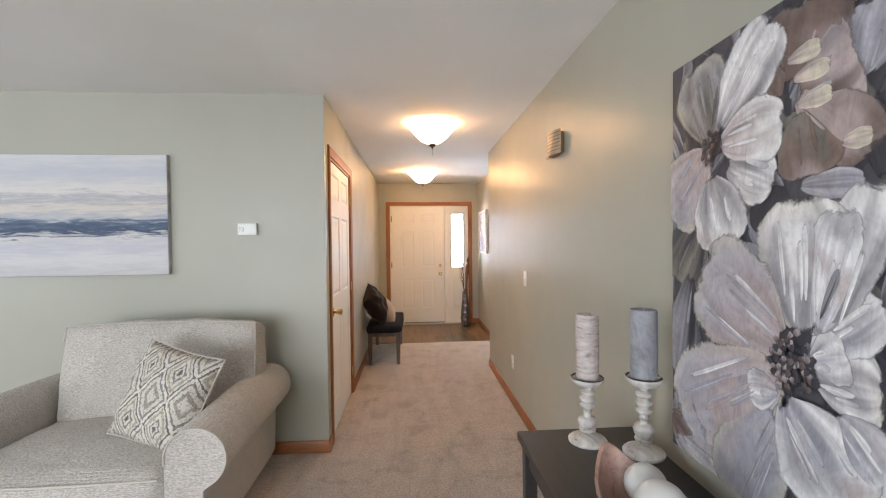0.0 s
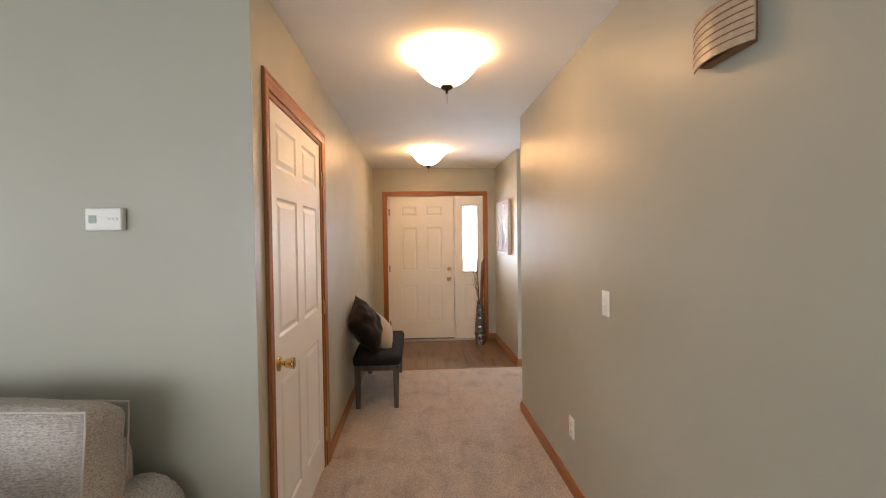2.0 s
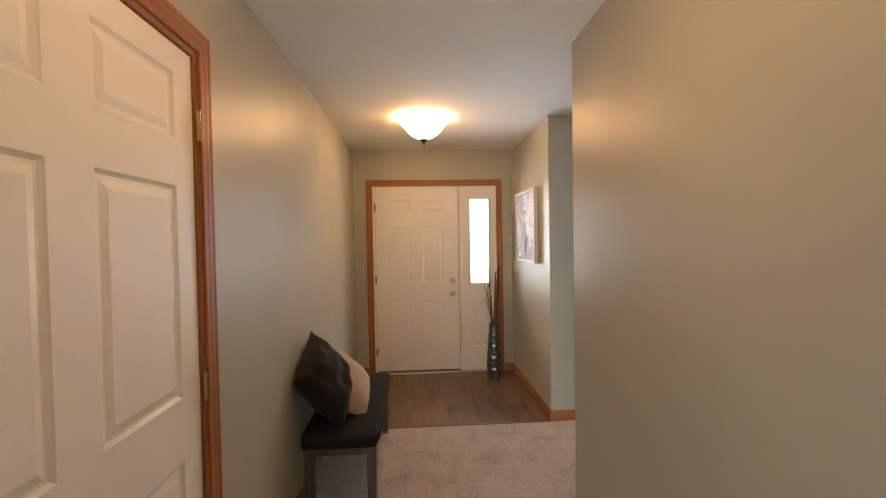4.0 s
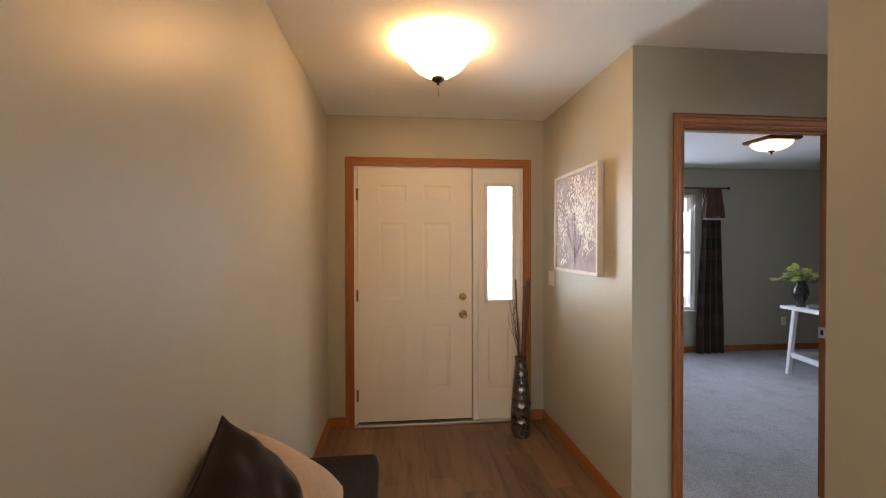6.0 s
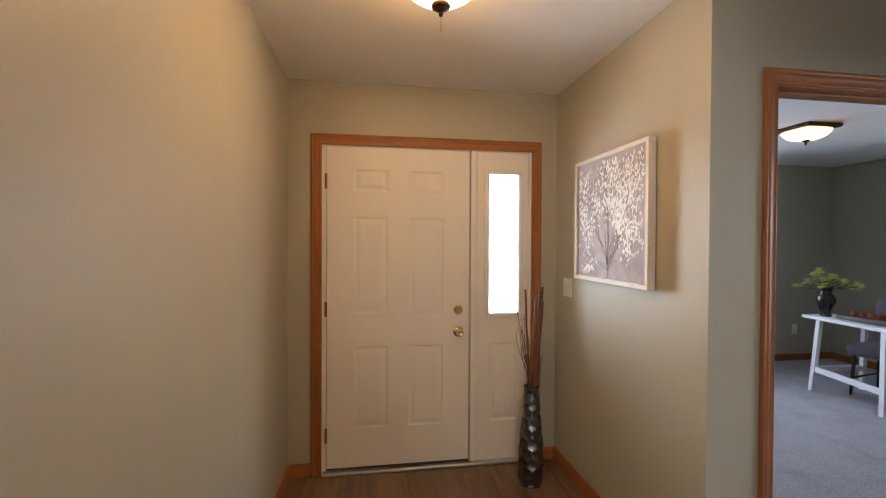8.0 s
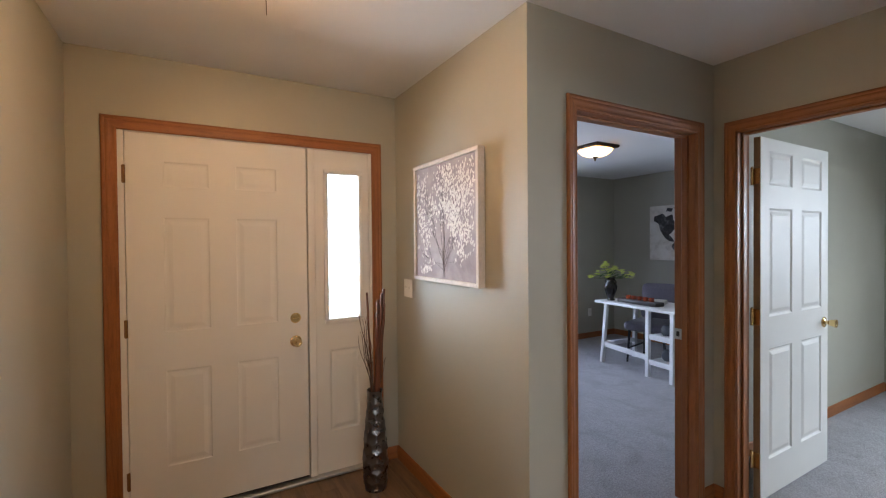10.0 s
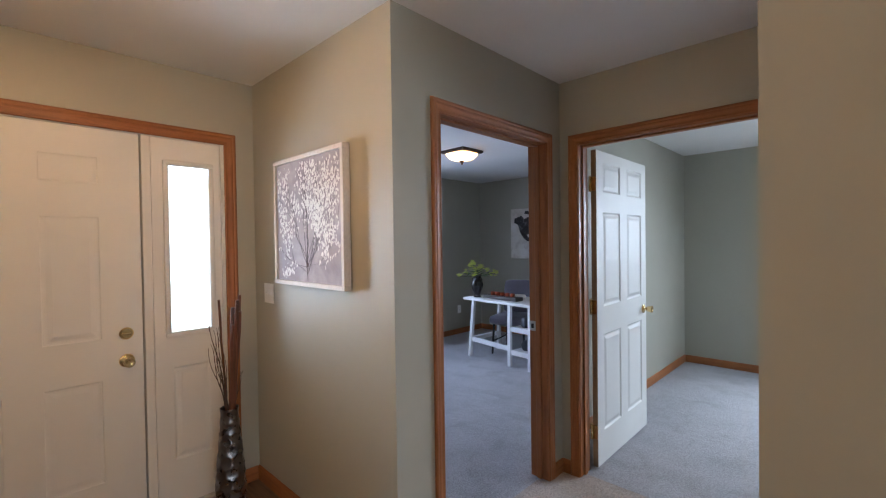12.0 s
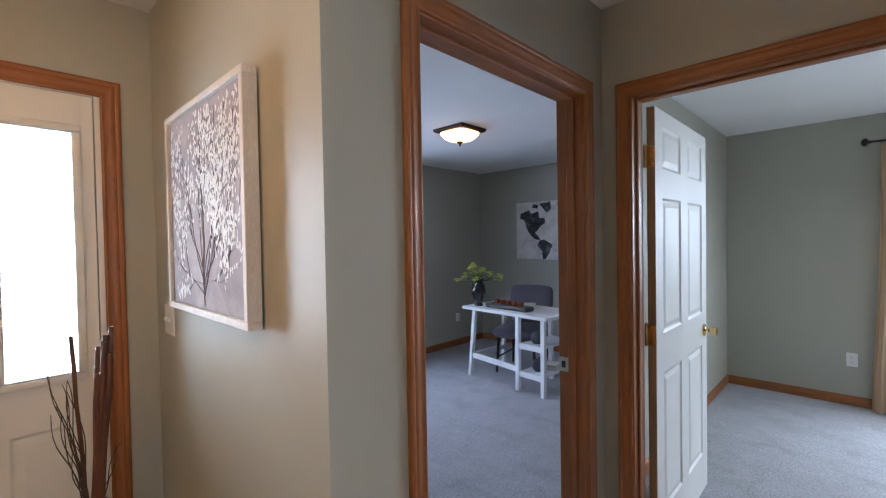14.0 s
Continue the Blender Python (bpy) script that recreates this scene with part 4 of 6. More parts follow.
def petal(bm, base, tip, width, inner, outer, level, streak=0.35, na=14, nc=12, rim=0.0):
    """One painted petal: a rounded patch a hair proud of the canvas, u along the wall and v up."""
    lay = bm.loops.layers.float_color.get("pigment") or bm.loops.layers.float_color.new("pigment")
    b, t_ = Vector(base), Vector(tip)
    d = t_ - b
    s = Vector((-d.y, d.x)).normalized()
    sd = rng.uniform(0, 50)
    ci, co = Vector(PIGMENT[inner]), Vector(PIGMENT[outer])
    grid, cols = [], []
    for i in range(na + 1):
        al = i / na
        w = width / 2 * math.sqrt(max(0.0, 1 - (2 * al - 1) ** 2)) ** 0.9 * (0.55 + 0.62 * al)
        row, crow = [], []
        for j in range(nc + 1):
            ac = 2 * j / nc - 1
            q = b + d * (al + 0.05 * noise.noise(Vector((ac * 2, sd, al)))) + s * w * ac * (1 + 0.12 * noise.noise(Vector((al * 4, sd, ac))))
            u, v = min(max(q.x, 0.003), 1.005), min(max(q.y, 0.003), 1.187)
            patch = noise.noise(Vector((q.x * 9 + sd, q.y * 9, 3.0)))
            k = 1.3 * noise.noise(Vector((ac * 3.2 + sd, al * 1.1, 1.0))) + 0.7 * noise.noise(Vector((ac * 8 + sd, al * 1.6, 5.0)))
            mixf = min(1, max(0, al * 1.15 - 0.05 + streak * k + 0.25 * (abs(ac) - 0.5)))
            row.append(bm.verts.new((level + 0.0012 * (1 - ac * ac) * math.sin(math.pi * min(1, al + 0.1)), u, v)))
            tone = ci.lerp(co, mixf) * (1 + 0.28 * k)
            tone = tone.lerp(Vector(PIGMENT["grey" if patch > 0 else "mauve"]), min(0.75, max(0.0, abs(patch) * 2.2 - 0.45)) * (rim > 0))
            edge = max(0.0, max(abs(ac), 2 * al - 1) - 0.62) / 0.38
            edge *= rim * (0.55 + 0.9 * noise.noise(Vector((al * 3 + sd, ac * 2, 8.0))))
            crow.append(tone.lerp(Vector(PIGMENT["cream" if math.sin(sd) > 0.3 else "white"]), min(0.9, max(0.0, edge))))
        grid.append(row)
        cols.append(crow)
    for i in range(na):
        for j in range(nc):
            ids = ((i, j), (i + 1, j), (i + 1, j + 1), (i, j + 1))
            f = bm.faces.new([grid[x][y] for x, y in ids])
            for lp, (x, y) in zip(f.loops, ids):
                near = min(1 - abs(2 * y / nc - 1), 2 * x / na, 2 * (1 - x / na))
                lp[lay] = (*cols[x][y], min(1.0, near * 2.6))


flower = thing("canvas_picture", "large canvas of white and grey magnolia flowers", "picture", pose(XR, 1.268, 0.782, 0, 0, 180))
part("canvas_edge", rbox(bmesh.new(), 0.001, 0.034, -0.002, 1.012, -0.002, 1.192, 0.004, 2), M_LINEN, flower)
bm = bmesh.new()
lay = bm.loops.layers.float_color.new("pigment")
f = bm.faces.new([bm.verts.new((0.0345, u, v)) for u, v in ((0, 0), (1.01, 0), (1.01, 1.19), (0, 1.19))])
for lp in f.loops:
    lp[lay] = (0.07, 0.066, 0.078, 1)
part("painted_ground", bm, M_OIL, flower)
bm = bmesh.new()
BACK_PETALS = (
    ((0.59, 0.95), (0.62, 1.09), 0.12, "grey", "lilac"),
    ((0.63, 0.76), (0.62, 0.92), 0.07, "char", "char"),
    ((0.41, 0.78), (0.37, 0.66), 0.12, "char", "char"),
    ((0.46, 0.77), (0.60, 0.76), 0.06, "grey", "lilac"),
    ((0.23, 0.62), (0.37, 0.59), 0.09, "lilac", "grey"),
    ((0.14, 0.71), (0.02, 0.52), 0.20, "char", "olive"),
    ((0.10, 0.55), (0.03, 0.22), 0.15, "char", "grey"),
    ((0.00, 0.10), (0.15, 0.02), 0.15, "brown", "mauve"),
    ((0.02, 0.04), (0.22, -0.01), 0.12, "lilac", "white"),
)
BROWN_PETALS = (
    ((0.45, 0.99), (0.48, 1.16), 0.21, "brown", "brown"),
    ((0.46, 0.97), (0.59, 1.00), 0.21, "brown", "mauve"),
    ((0.46, 0.97), (0.61, 0.81), 0.12, "mauve", "brown"),
    ((0.47, 0.93), (0.49, 0.78), 0.15, "olive", "brown"),
    ((0.41, 0.97), (0.37, 1.03), 0.09, "brown", "brown"),
)
SMALL_PETALS = (
    ((0.19, 0.92), (0.12, 1.16), 0.20, "olive", "grey"),
    ((0.22, 0.95), (0.40, 1.16), 0.17, "grey", "white"),
    ((0.17, 0.90), (-0.01, 0.73), 0.23, "mauve", "lilac"),
    ((0.25, 0.85), (0.40, 0.78), 0.12, "grey", "white"),
    ((0.22, 0.91), (0.43, 0.92), 0.15, "mauve", "white"),
    ((0.19, 0.83), (0.24, 0.63), 0.19, "grey", "white"),
)
BIG_PETALS = (
    ((0.50, 0.37), (0.64, 0.38), 0.15, "grey", "white"),
    ((0.50, 0.42), (0.64, 0.54), 0.11, "lilac", "white"),
    ((0.54, 0.47), (0.62, 0.76), 0.11, "grey", "white"),
    ((0.48, 0.45), (0.47, 0.75), 0.22, "grey", "white"),
    ((0.51, 0.46), (0.56, 0.72), 0.10, "lilac", "white"),
    ((0.43, 0.41), (0.15, 0.57), 0.28, "mauve", "lilac"),
    ((0.43, 0.36), (0.05, 0.12), 0.28, "mauve", "lilac"),
    ((0.42, 0.34), (0.14, 0.12), 0.18, "mauve", "mauve"),
    ((0.41, 0.27), (0.27, -0.03), 0.21, "lilac", "grey"),
    ((0.55, 0.31), (0.66, 0.19), 0.16, "lilac", "white"),
    ((0.44, 0.30), (0.58, 0.13), 0.22, "lilac", "white"),
    ((0.42, 0.31), (0.33, 0.29), 0.09, "lilac", "white"),
    ((0.50, 0.40), (0.58, 0.43), 0.10, "lilac", "white"),
)


def paint(petals, level, rim, strokes):
    """Broad soft petals, each with a few long strokes that follow it."""
    for base, tip, w, a, b in petals:
        petal(bm, base, tip, w * 1.28, a, b, level, 0.55, 30, 26, rim)
        dv = Vector(tip) - Vector(base)
        sv = Vector((-dv.y, dv.x)).normalized()
        for k in range(int(strokes * w)):
            o, a0 = rng.uniform(-0.36, 0.36) * w, rng.uniform(0.04, 0.35)
            a1 = min(0.95, a0 + rng.uniform(0.35, 0.6))
            p0 = Vector(base) + dv * a0 + sv * o * (0.5 + 0.6 * a0)
            p1 = Vector(base) + dv * a1 + sv * o * (0.5 + 0.45 * a1)
            tone = {"white": ("white", "lilac", "white"), "lilac": ("lilac", "grey", "white"), "mauve": ("mauve", "lilac", "grey"), "brown": ("brown", "mauve")}.get(b, (b, a))
            petal(bm, p0, p1, rng.uniform(0.008, 0.020), b, rng.choice(tone), level + 0.0011 + k * 0.00001, 0.7, 12, 4)
        level += 0.0004
    return level


L = 0.0350
for k in range(260):
    u, v, a = rng.uniform(0.0, 1.0), rng.uniform(0.0, 1.18), rng.uniform(0.6, 2.3)
    petal(bm, (u, v), (u + 0.15 * math.cos(a), v + 0.15 * math.sin(a)), rng.uniform(0.03, 0.07), "char", rng.choice(("char", "olive", "grey", "grey", "lilac")), L, 0.6, 8, 5)
    L += 0.000004
L = paint(BACK_PETALS, L, 0.0, 12)
L = paint(BROWN_PETALS, L, 0.15, 14)
for u, v, ln in ((0.43, 1.045, 0.085), (0.445, 1.0, 0.09), (0.455, 0.942, 0.085), (0.555, 0.84, 0.06)):
    petal(bm, (u, v), (u + ln, v + 0.004), 0.05, "mauve", "cream", L, 0.3, 12, 10)
L = paint(SMALL_PETALS, L, 0.9, 26)
L = paint(BIG_PETALS, L, 0.9, 26)
petal(bm, (0.52, 0.49), (0.56, 0.60), 0.02, "char", "grey", L, 0.5, 10, 6)
petal(bm, (0.20, 0.96), (0.225, 1.07), 0.014, "char", "olive", L, 0.5, 10, 6)
for cx, cy, n, r in ((0.193, 0.895, 34, 0.036), (0.458, 0.378, 80, 0.055)):
    for k in range(n):
        a, q = rng.uniform(0, 6.28), r * math.sqrt(rng.random())
        u, v = cx + q * math.cos(a), cy + q * 1.3 * math.sin(a)
        petal(bm, (u, v), (u + rng.uniform(-0.016, 0.018), v + 0.020), 0.020, "char", rng.choice(("char", "char", "brown", "mauve")), L + k * 0.00003, 0.3, 3, 3)
part("painted_petals", bm, M_OIL, flower, "thick painted petals")

M_BLACKWOOD = wood_mat("black_stained_wood", (0.010, 0.009, 0.008), (0.022, 0.019, 0.018), "y", 0.42, 0.1)
table = thing("console_table", "black stained console table along the hall wall", "table", pose(0.905, 0.80, 0))
part("tabletop", rbox(bmesh.new(), -0.225, 0.215, -0.71, 0.70, 0.705, 0.735, 0.004, 2), M_BLACKWOOD, table)
for x in (-0.19, 0.18):
    for y in (-0.66, 0.655):
        part("leg", rbox(bmesh.new(), x - 0.022, x + 0.022, y - 0.022, y + 0.022, 0.0, 0.705, 0.003, 1), M_BLACKWOOD, table)
for y in (-0.655, 0.65):
    part("apron", rbox(bmesh.new(), -0.168, 0.158, y - 0.01, y + 0.01, 0.63, 0.704, 0.002, 1), M_BLACKWOOD, table)
for x in (-0.19, 0.18):
    part("apron", rbox(bmesh.new(), x - 0.01, x + 0.01, -0.638, 0.633, 0.63, 0.704, 0.002, 1), M_BLACKWOOD, table)


def birch(name, a, b, dark, sc):
    m, t, p = nodes_of(name)
    v = mapped(t, (1, 1, sc))
    n1, n2 = noise_tex(t, v, 14, 6, 0.7, 0.8), noise_tex(t, mapped(t), 7, 3)
    c = ramp(t, n1, [(0.30, dark), (0.42, a), (0.62, b)])
    t.links.new(blend(t, 1.0, c, ramp(t, n2, [(0.35, (0.82, 0.80, 0.82)), (0.65, (1.05, 1.05, 1.05))]), "MULTIPLY"), p.inputs["Base Color"])
    p.inputs["Roughness"].default_value, p.inputs["Subsurface Weight"].default_value = 0.6, 0.05
    p.inputs["Subsurface Radius"].default_value = (0.01, 0.008, 0.006)
    bump(t, p, n1, 0.6, 0.003)
    return m


M_BIRCH = birch("birch_bark_wax", (0.46, 0.39, 0.35), (0.64, 0.58, 0.53), (0.09, 0.07, 0.06), 5.5)
M_GREYWAX = birch("mottled_grey_wax", (0.25, 0.25, 0.265), (0.38, 0.38, 0.395), (0.15, 0.145, 0.155), 0.7)
M_WASHED = birch("whitewashed_turned_wood", (0.56, 0.51, 0.45), (0.76, 0.73, 0.68), (0.12, 0.085, 0.06), 1.6)
M_WICK = plain("pale_wick", (0.45, 0.40, 0.33), 0.9)


def candle_stand(x, y, hs, label):
    top = thing("candle_holder", label, "candle holder", pose(x, y, 0.735), "candle holders on the console")
    k = hs / 0.222
    prof = [(0.001, 0), (0.064, 0), (0.066, 0.008), (0.060, 0.014), (0.045, 0.019), (0.028, 0.028), (0.020, 0.034), (0.027, 0.040), (0.029, 0.046), (0.024, 0.052), (0.030, 0.062), (0.033, 0.074), (0.028, 0.086), (0.019, 0.092), (0.016, 0.100), (0.021, 0.108), (0.015, 0.116), (0.024, 0.124), (0.026, 0.131), (0.018, 0.138), (0.026, 0.148), (0.027, 0.155), (0.017, 0.163), (0.025, 0.172), (0.026, 0.179), (0.018, 0.187), (0.022, 0.196), (0.030, 0.202), (0.001, 0.203)]
    part("stem", lathe(bmesh.new(), [(r if r > 0.0235 else max(0.001, r * 0.72), z * k) for r, z in prof], 28), M_WASHED, top, smooth=28)
    dish = part("dish", lathe(bmesh.new(), [(0.001, 0.202 * k), (0.040, 0.204 * k), (0.054, hs - 0.006), (0.0575, hs), (0.0575, hs + 0.004), (0.055, hs + 0.005), (0.001, hs - 0.008)], 32), M_WASHED, top, "whitewashed dish", 35)
    part("dish_lining", lathe(bmesh.new(), [(0.001, hs - 0.0065), (0.046, hs - 0.004), (0.0565, hs + 0.0075), (0.0545, hs + 0.0085), (0.044, hs - 0.0022), (0.001, hs - 0.0045)], 32), M_BLACKWOOD, dish, "dark metal lining", 35)


def candle(x, y, z, r, h, mat, label):
    top = thing("pillar_candle", label, "candle", pose(x, y, z))
    part("wax", lathe(bmesh.new(), [(0.001, 0), (r * 0.98, 0), (r, 0.004), (r * 1.0, h * 0.3), (r * 1.01, h * 0.7), (r, h - 0.005), (r * 0.94, h), (r * 0.86, h - 0.004), (0.001, h - 0.006)], 30, warp=lambda a, z_, j: 1 + 0.012 * math.sin(3 * a + z_ * 30)), mat, top, smooth=50)
    part("wick", tube(bmesh.new(), [(0, 0, h - 0.006), (0.001, 0, h + 0.003), (0.002, 0.001, h + 0.007)], 0.0016, 5), M_WICK, top)


candle_stand(0.905, 1.395, 0.219, "whitewashed turned wood candle holder with metal dish")
candle(0.905, 1.395, 0.735 + 0.214, 0.0385, 0.232, M_BIRCH, "birch bark patterned pillar candle on a holder")
candle_stand(1.052, 1.292, 0.249, "taller whitewashed turned wood candle holder")
candle(1.052, 1.292, 0.735 + 0.244, 0.042, 0.232, M_GREYWAX, "mottled grey pillar candle on a taller holder")

M_BOWLWOOD = wood_mat("pinkish_brown_wood", (0.20, 0.11, 0.085), (0.40, 0.25, 0.20), "y", 0.35, 0.3, 6)
M_FROST = plain("frosted_white_glass", (0.62, 0.61, 0.58), 0.35, 0, 0.05, 20, 200, 0.05)
bowl = thing("wooden_bowl", "pinkish brown boat shaped wooden bowl on the console", "bowl", pose(0.845, 0.885, 0.736))
bm, n, rows = bmesh.new(), 24, []
for sgn in (1, -1):
    for j in range(9):
        u = j / 8 if sgn == 1 else 1 - j / 8
        ring = []
        for i in range(n):
            a = 2 * math.pi * i / n
            c, s = math.cos(a), math.sin(a)
            k = (0.35 + 0.65 * u ** 0.6) * (1 if sgn == 1 else 0.93)
            end = abs(s) ** 1.5
            ring.append(bm.verts.new((0.112 * k * c * (1 - 0.40 * end), 0.235 * k * s, (0.085 + 0.045 * end ** 3) * u ** 1.4 + (0 if sgn == 1 else 0.007 * (1 - u)))))
        rows.append(ring)
for a, b in zip(rows, rows[1:]):
    for i in range(n):
        bm.faces.new((a[i], a[(i + 1) % n], b[(i + 1) % n], b[i]))
bm.faces.new(rows[0])
bm.faces.new(rows[-1])
part("shell", bm, M_BOWLWOOD, bowl, smooth=60)
for x, y, z, r in ((0.888, 0.985, 0.815, 0.052), (0.868, 0.880, 0.822, 0.060), (0.885, 0.760, 0.815, 0.055)):
    bm = bmesh.new()
    bmesh.ops.create_uvsphere(bm, u_segments=28, v_segments=18, radius=r)
    for q in bm.verts:
        q.co.z *= 0.96
    solid("glass_ball", bm, M_FROST, "frosted white glass ball in the wooden bowl", "ornament", pose(x, y, z), "glass balls in the bowl", smooth=80)

# door chime on the hall wall
M_CHIME = plain("beige_chime_cover", (0.46, 0.33, 0.22), 0.35, 0, 0.12, 30, 200, 0.05)
M_CHIMELINE = plain("brown_chime_strip", (0.16, 0.09, 0.05), 0.45)
chime = thing("door_chime", "striped beige bowed door chime box", "door chime", pose(XR, 2.448, 2.003, 0, 0, -90) @ Matrix.Diagonal((0.86, 0.9, 0.88, 1)))
part("back_box", rbox(bmesh.new(), -0.105, 0.105, -0.040, 0.0, -0.072, 0.066, 0.004, 2), M_BRONZE, chime)
bm, rings = bmesh.new(), []
for j in range(13):
    x = -0.135 + 0.27 * j / 12
    y = -0.038 - 0.034 * (1 - (x / 0.135) ** 2)
    rings.append([bm.verts.new((x, yy, z)) for yy, z in ((y, -0.078), (y, 0.078), (y + 0.006, 0.078), (y + 0.006, -0.078))])
for a, b in zip(rings, rings[1:]):
    for i in range(4):
        bm.faces.new((a[i], a[(i + 1) % 4], b[(i + 1) % 4], b[i]))
bm.faces.new(rings[0])
bm.faces.new(rings[-1])
part("cover", bm, M_CHIME, chime, "ribbed bowed cover", 50)

for k in range(6):
    z0, bm, rings = -0.056 + k * 0.0225, bmesh.new(), []
    for j in range(13):
        x = -0.1352 + 0.2704 * j / 12
        y = -0.0385 - 0.034 * (1 - (x / 0.1352) ** 2)
        rings.append([bm.verts.new((x, yy, z)) for yy, z in ((y - 0.0006, z0), (y - 0.0006, z0 + 0.004), (y + 0.002, z0 + 0.004), (y + 0.002, z0))])
    for a, b in zip(rings, rings[1:]):
        for i in range(4):
            bm.faces.new((a[i], a[(i + 1) % 4], b[(i + 1) % 4], b[i]))
    bm.faces.new(rings[0])
    bm.faces.new(rings[-1])
    part("strip", bm, M_CHIMELINE, chime, "thin brown strip")

# ---- hall bench ----
M_CHARFAB = weave_mat("charcoal_fabric", (0.022, 0.021, 0.023), (0.010, 0.010, 0.011), 300, 0.3, 0.0)
M_BLACKFAB = weave_mat("black_cotton", (0.020, 0.014, 0.013), (0.012, 0.008, 0.008), 420, 0.1, 0.15)
M_SANDFAB = weave_mat("sand_linen", (0.44, 0.34, 0.25), (0.35, 0.27, 0.19), 420, 0.2)
M_ASH = wood_mat("grey_brown_ash", (0.045, 0.036, 0.03), (0.10, 0.083, 0.07), "z", 0.5, 0.05)
bench = thing("bench", "charcoal upholstered hall bench on grey brown legs", "bench", pose(-0.045, 5.52, 0))
part("seat", soft_box(0.41, 1.09, 0.085, 0.032, 14, 0.012, 4, 0.002), M_CHARFAB, bench, smooth=60, m=pose(0, 0, 0.412))
part("seat_rail", rbox(bmesh.new(), -0.185, 0.185, -0.515, 0.515, 0.33, 0.375, 0.003, 1), M_ASH, bench)
for x in (-0.163, 0.163):
    for y in (-0.49, 0.49):
        bm = bmesh.new()
        lv = [[bm.verts.new((x + sx * r, y + sy * r, z)) for sx, sy in ((-1, -1), (1, -1), (1, 1), (-1, 1))] for r, z in ((0.019, 0.0), (0.027, 0.37))]
        for i in range(4):
            bm.faces.new((lv[0][i], lv[0][(i + 1) % 4], lv[1][(i + 1) % 4], lv[1][i]))
        bm.faces.new(lv[0])
        bm.faces.new(lv[1])
        part("leg", bm, M_ASH, bench)


def leaning(x, y, z, nx, ny, nz, roll):
    """The pose of a cushion whose face looks along (nx, ny, nz)."""
    return look((x, y, z), (x + nx, y + ny, z + nz)) @ pose(0, 0, 0, -90) @ pose(0, 0, 0, 0, roll, 0)


c1 = thing("cushion", "black cushion leaning against the wall on the bench", "cushion", leaning(-0.150, 5.20, 0.685, 0.86, -0.24, 0.46, -60), "cushions on the bench")
part("cover", pillow_bm(0.415, 0.415, 0.21, 26, 0.06, 0.020, 5), M_BLACKFAB, c1, smooth=80)
part("seam", pillow_piping(0.415, 0.415, 0.06, 0.003), M_BLACKFAB, c1)
c2 = thing("cushion", "sand linen cushion behind the black one on the bench", "cushion", leaning(-0.085, 5.355, 0.622, 0.74, -0.22, 0.68, -62), "cushions on the bench")
part("cover", pillow_bm(0.41, 0.39, 0.20, 18, 0.03, 0.010, 9), M_SANDFAB, c2, smooth=80)
part("seam", pillow_piping(0.41, 0.39, 0.03, 0.003), M_SANDFAB, c2)
M_INK = plain("black_print", (0.03, 0.028, 0.026), 0.9)
bm = bmesh.new()
for k in range(5):
    zz = -0.05 + k * 0.028
    pts = [(0.10 + 0.018 * math.sin(k + q * 0.9), 0.092 - 0.012 * abs(q - 3) / 3, zz + 0.012 * math.cos(q * 1.3)) for q in range(7)]
    tube(bm, [(a + 0.02, -b, c) for a, b, c in pts], 0.0015, 4)
part("print", bm, M_INK, c2, "small black printed marks")

# ---- entry ----
m, t, p = nodes_of("hammered_pewter")
p.inputs["Base Color"].default_value = (0.20, 0.195, 0.20, 1)
p.inputs["Metallic"].default_value = 1.0
t.links.new(ramp(t, noise_tex(t, mapped(t), 30, 3), [(0.3, (0.22,) * 3), (0.7, (0.38,) * 3)]), p.inputs["Roughness"])
bump(t, p, noise_tex(t, mapped(t), 200, 2), 0.1, 0.001)
M_PEWTER = m
VX, VY = 1.168, 7.165
vase = thing("floor_vase", "tall hammered pewter floor vase by the door", "vase", pose(VX, VY, 0))


def vase_r(z):
    for (z0, r0), (z1, r1) in zip(VP, VP[1:]):
        if z0 <= z <= z1:
            return r0 + (r1 - r0) * (z - z0) / (z1 - z0)
    return VP[-1][1]


VP = [(0, 0.062), (0.05, 0.074), (0.16, 0.079), (0.30, 0.070), (0.45, 0.056), (0.575, 0.046), (0.59, 0.047)]
bm, rings, NA, rowh = bmesh.new(), [], 72, 0.0575
for j in range(101):
    z = 0.59 * j / 100
    ring = []
    for i in range(NA):
        a = 2 * math.pi * i / NA
        best = 9.0
        row = z / rowh
        for rr in (math.floor(row) - 1, math.floor(row), math.floor(row) + 1):
            cz = (rr + 0.5) * rowh
            for q in range(7):
                ca = 2 * math.pi * (q + 0.5 * (rr % 2)) / 7
                da = (a - ca + math.pi) % (2 * math.pi) - math.pi
                best = min(best, math.hypot(da * vase_r(z), (z - cz) * 1.05))
        r = vase_r(z) * (1 - 0.10 * max(0, 1 - (best / 0.037) ** 2)) if 0.012 < z < 0.575 else vase_r(z)
        ring.append(bm.verts.new((r * math.cos(a), r * math.sin(a), z)))
    rings.append(ring)
for r, z in ((0.043, 0.588), (0.042, 0.50), (0.002, 0.49)):
    rings.append([bm.verts.new((r * math.cos(2 * math.pi * i / NA), r * math.sin(2 * math.pi * i / NA), z)) for i in range(NA)])
for a, b in zip(rings, rings[1:]):
    for i in range(NA):
        bm.faces.new((a[i], a[(i + 1) % NA], b[(i + 1) % NA], b[i]))
bm.faces.new(rings[0])
part("body", bm, M_PEWTER, vase, smooth=30)
M_REED = wood_mat("dark_reed", (0.05, 0.018, 0.010), (0.14, 0.05, 0.025), "z", 0.45, 0.1)
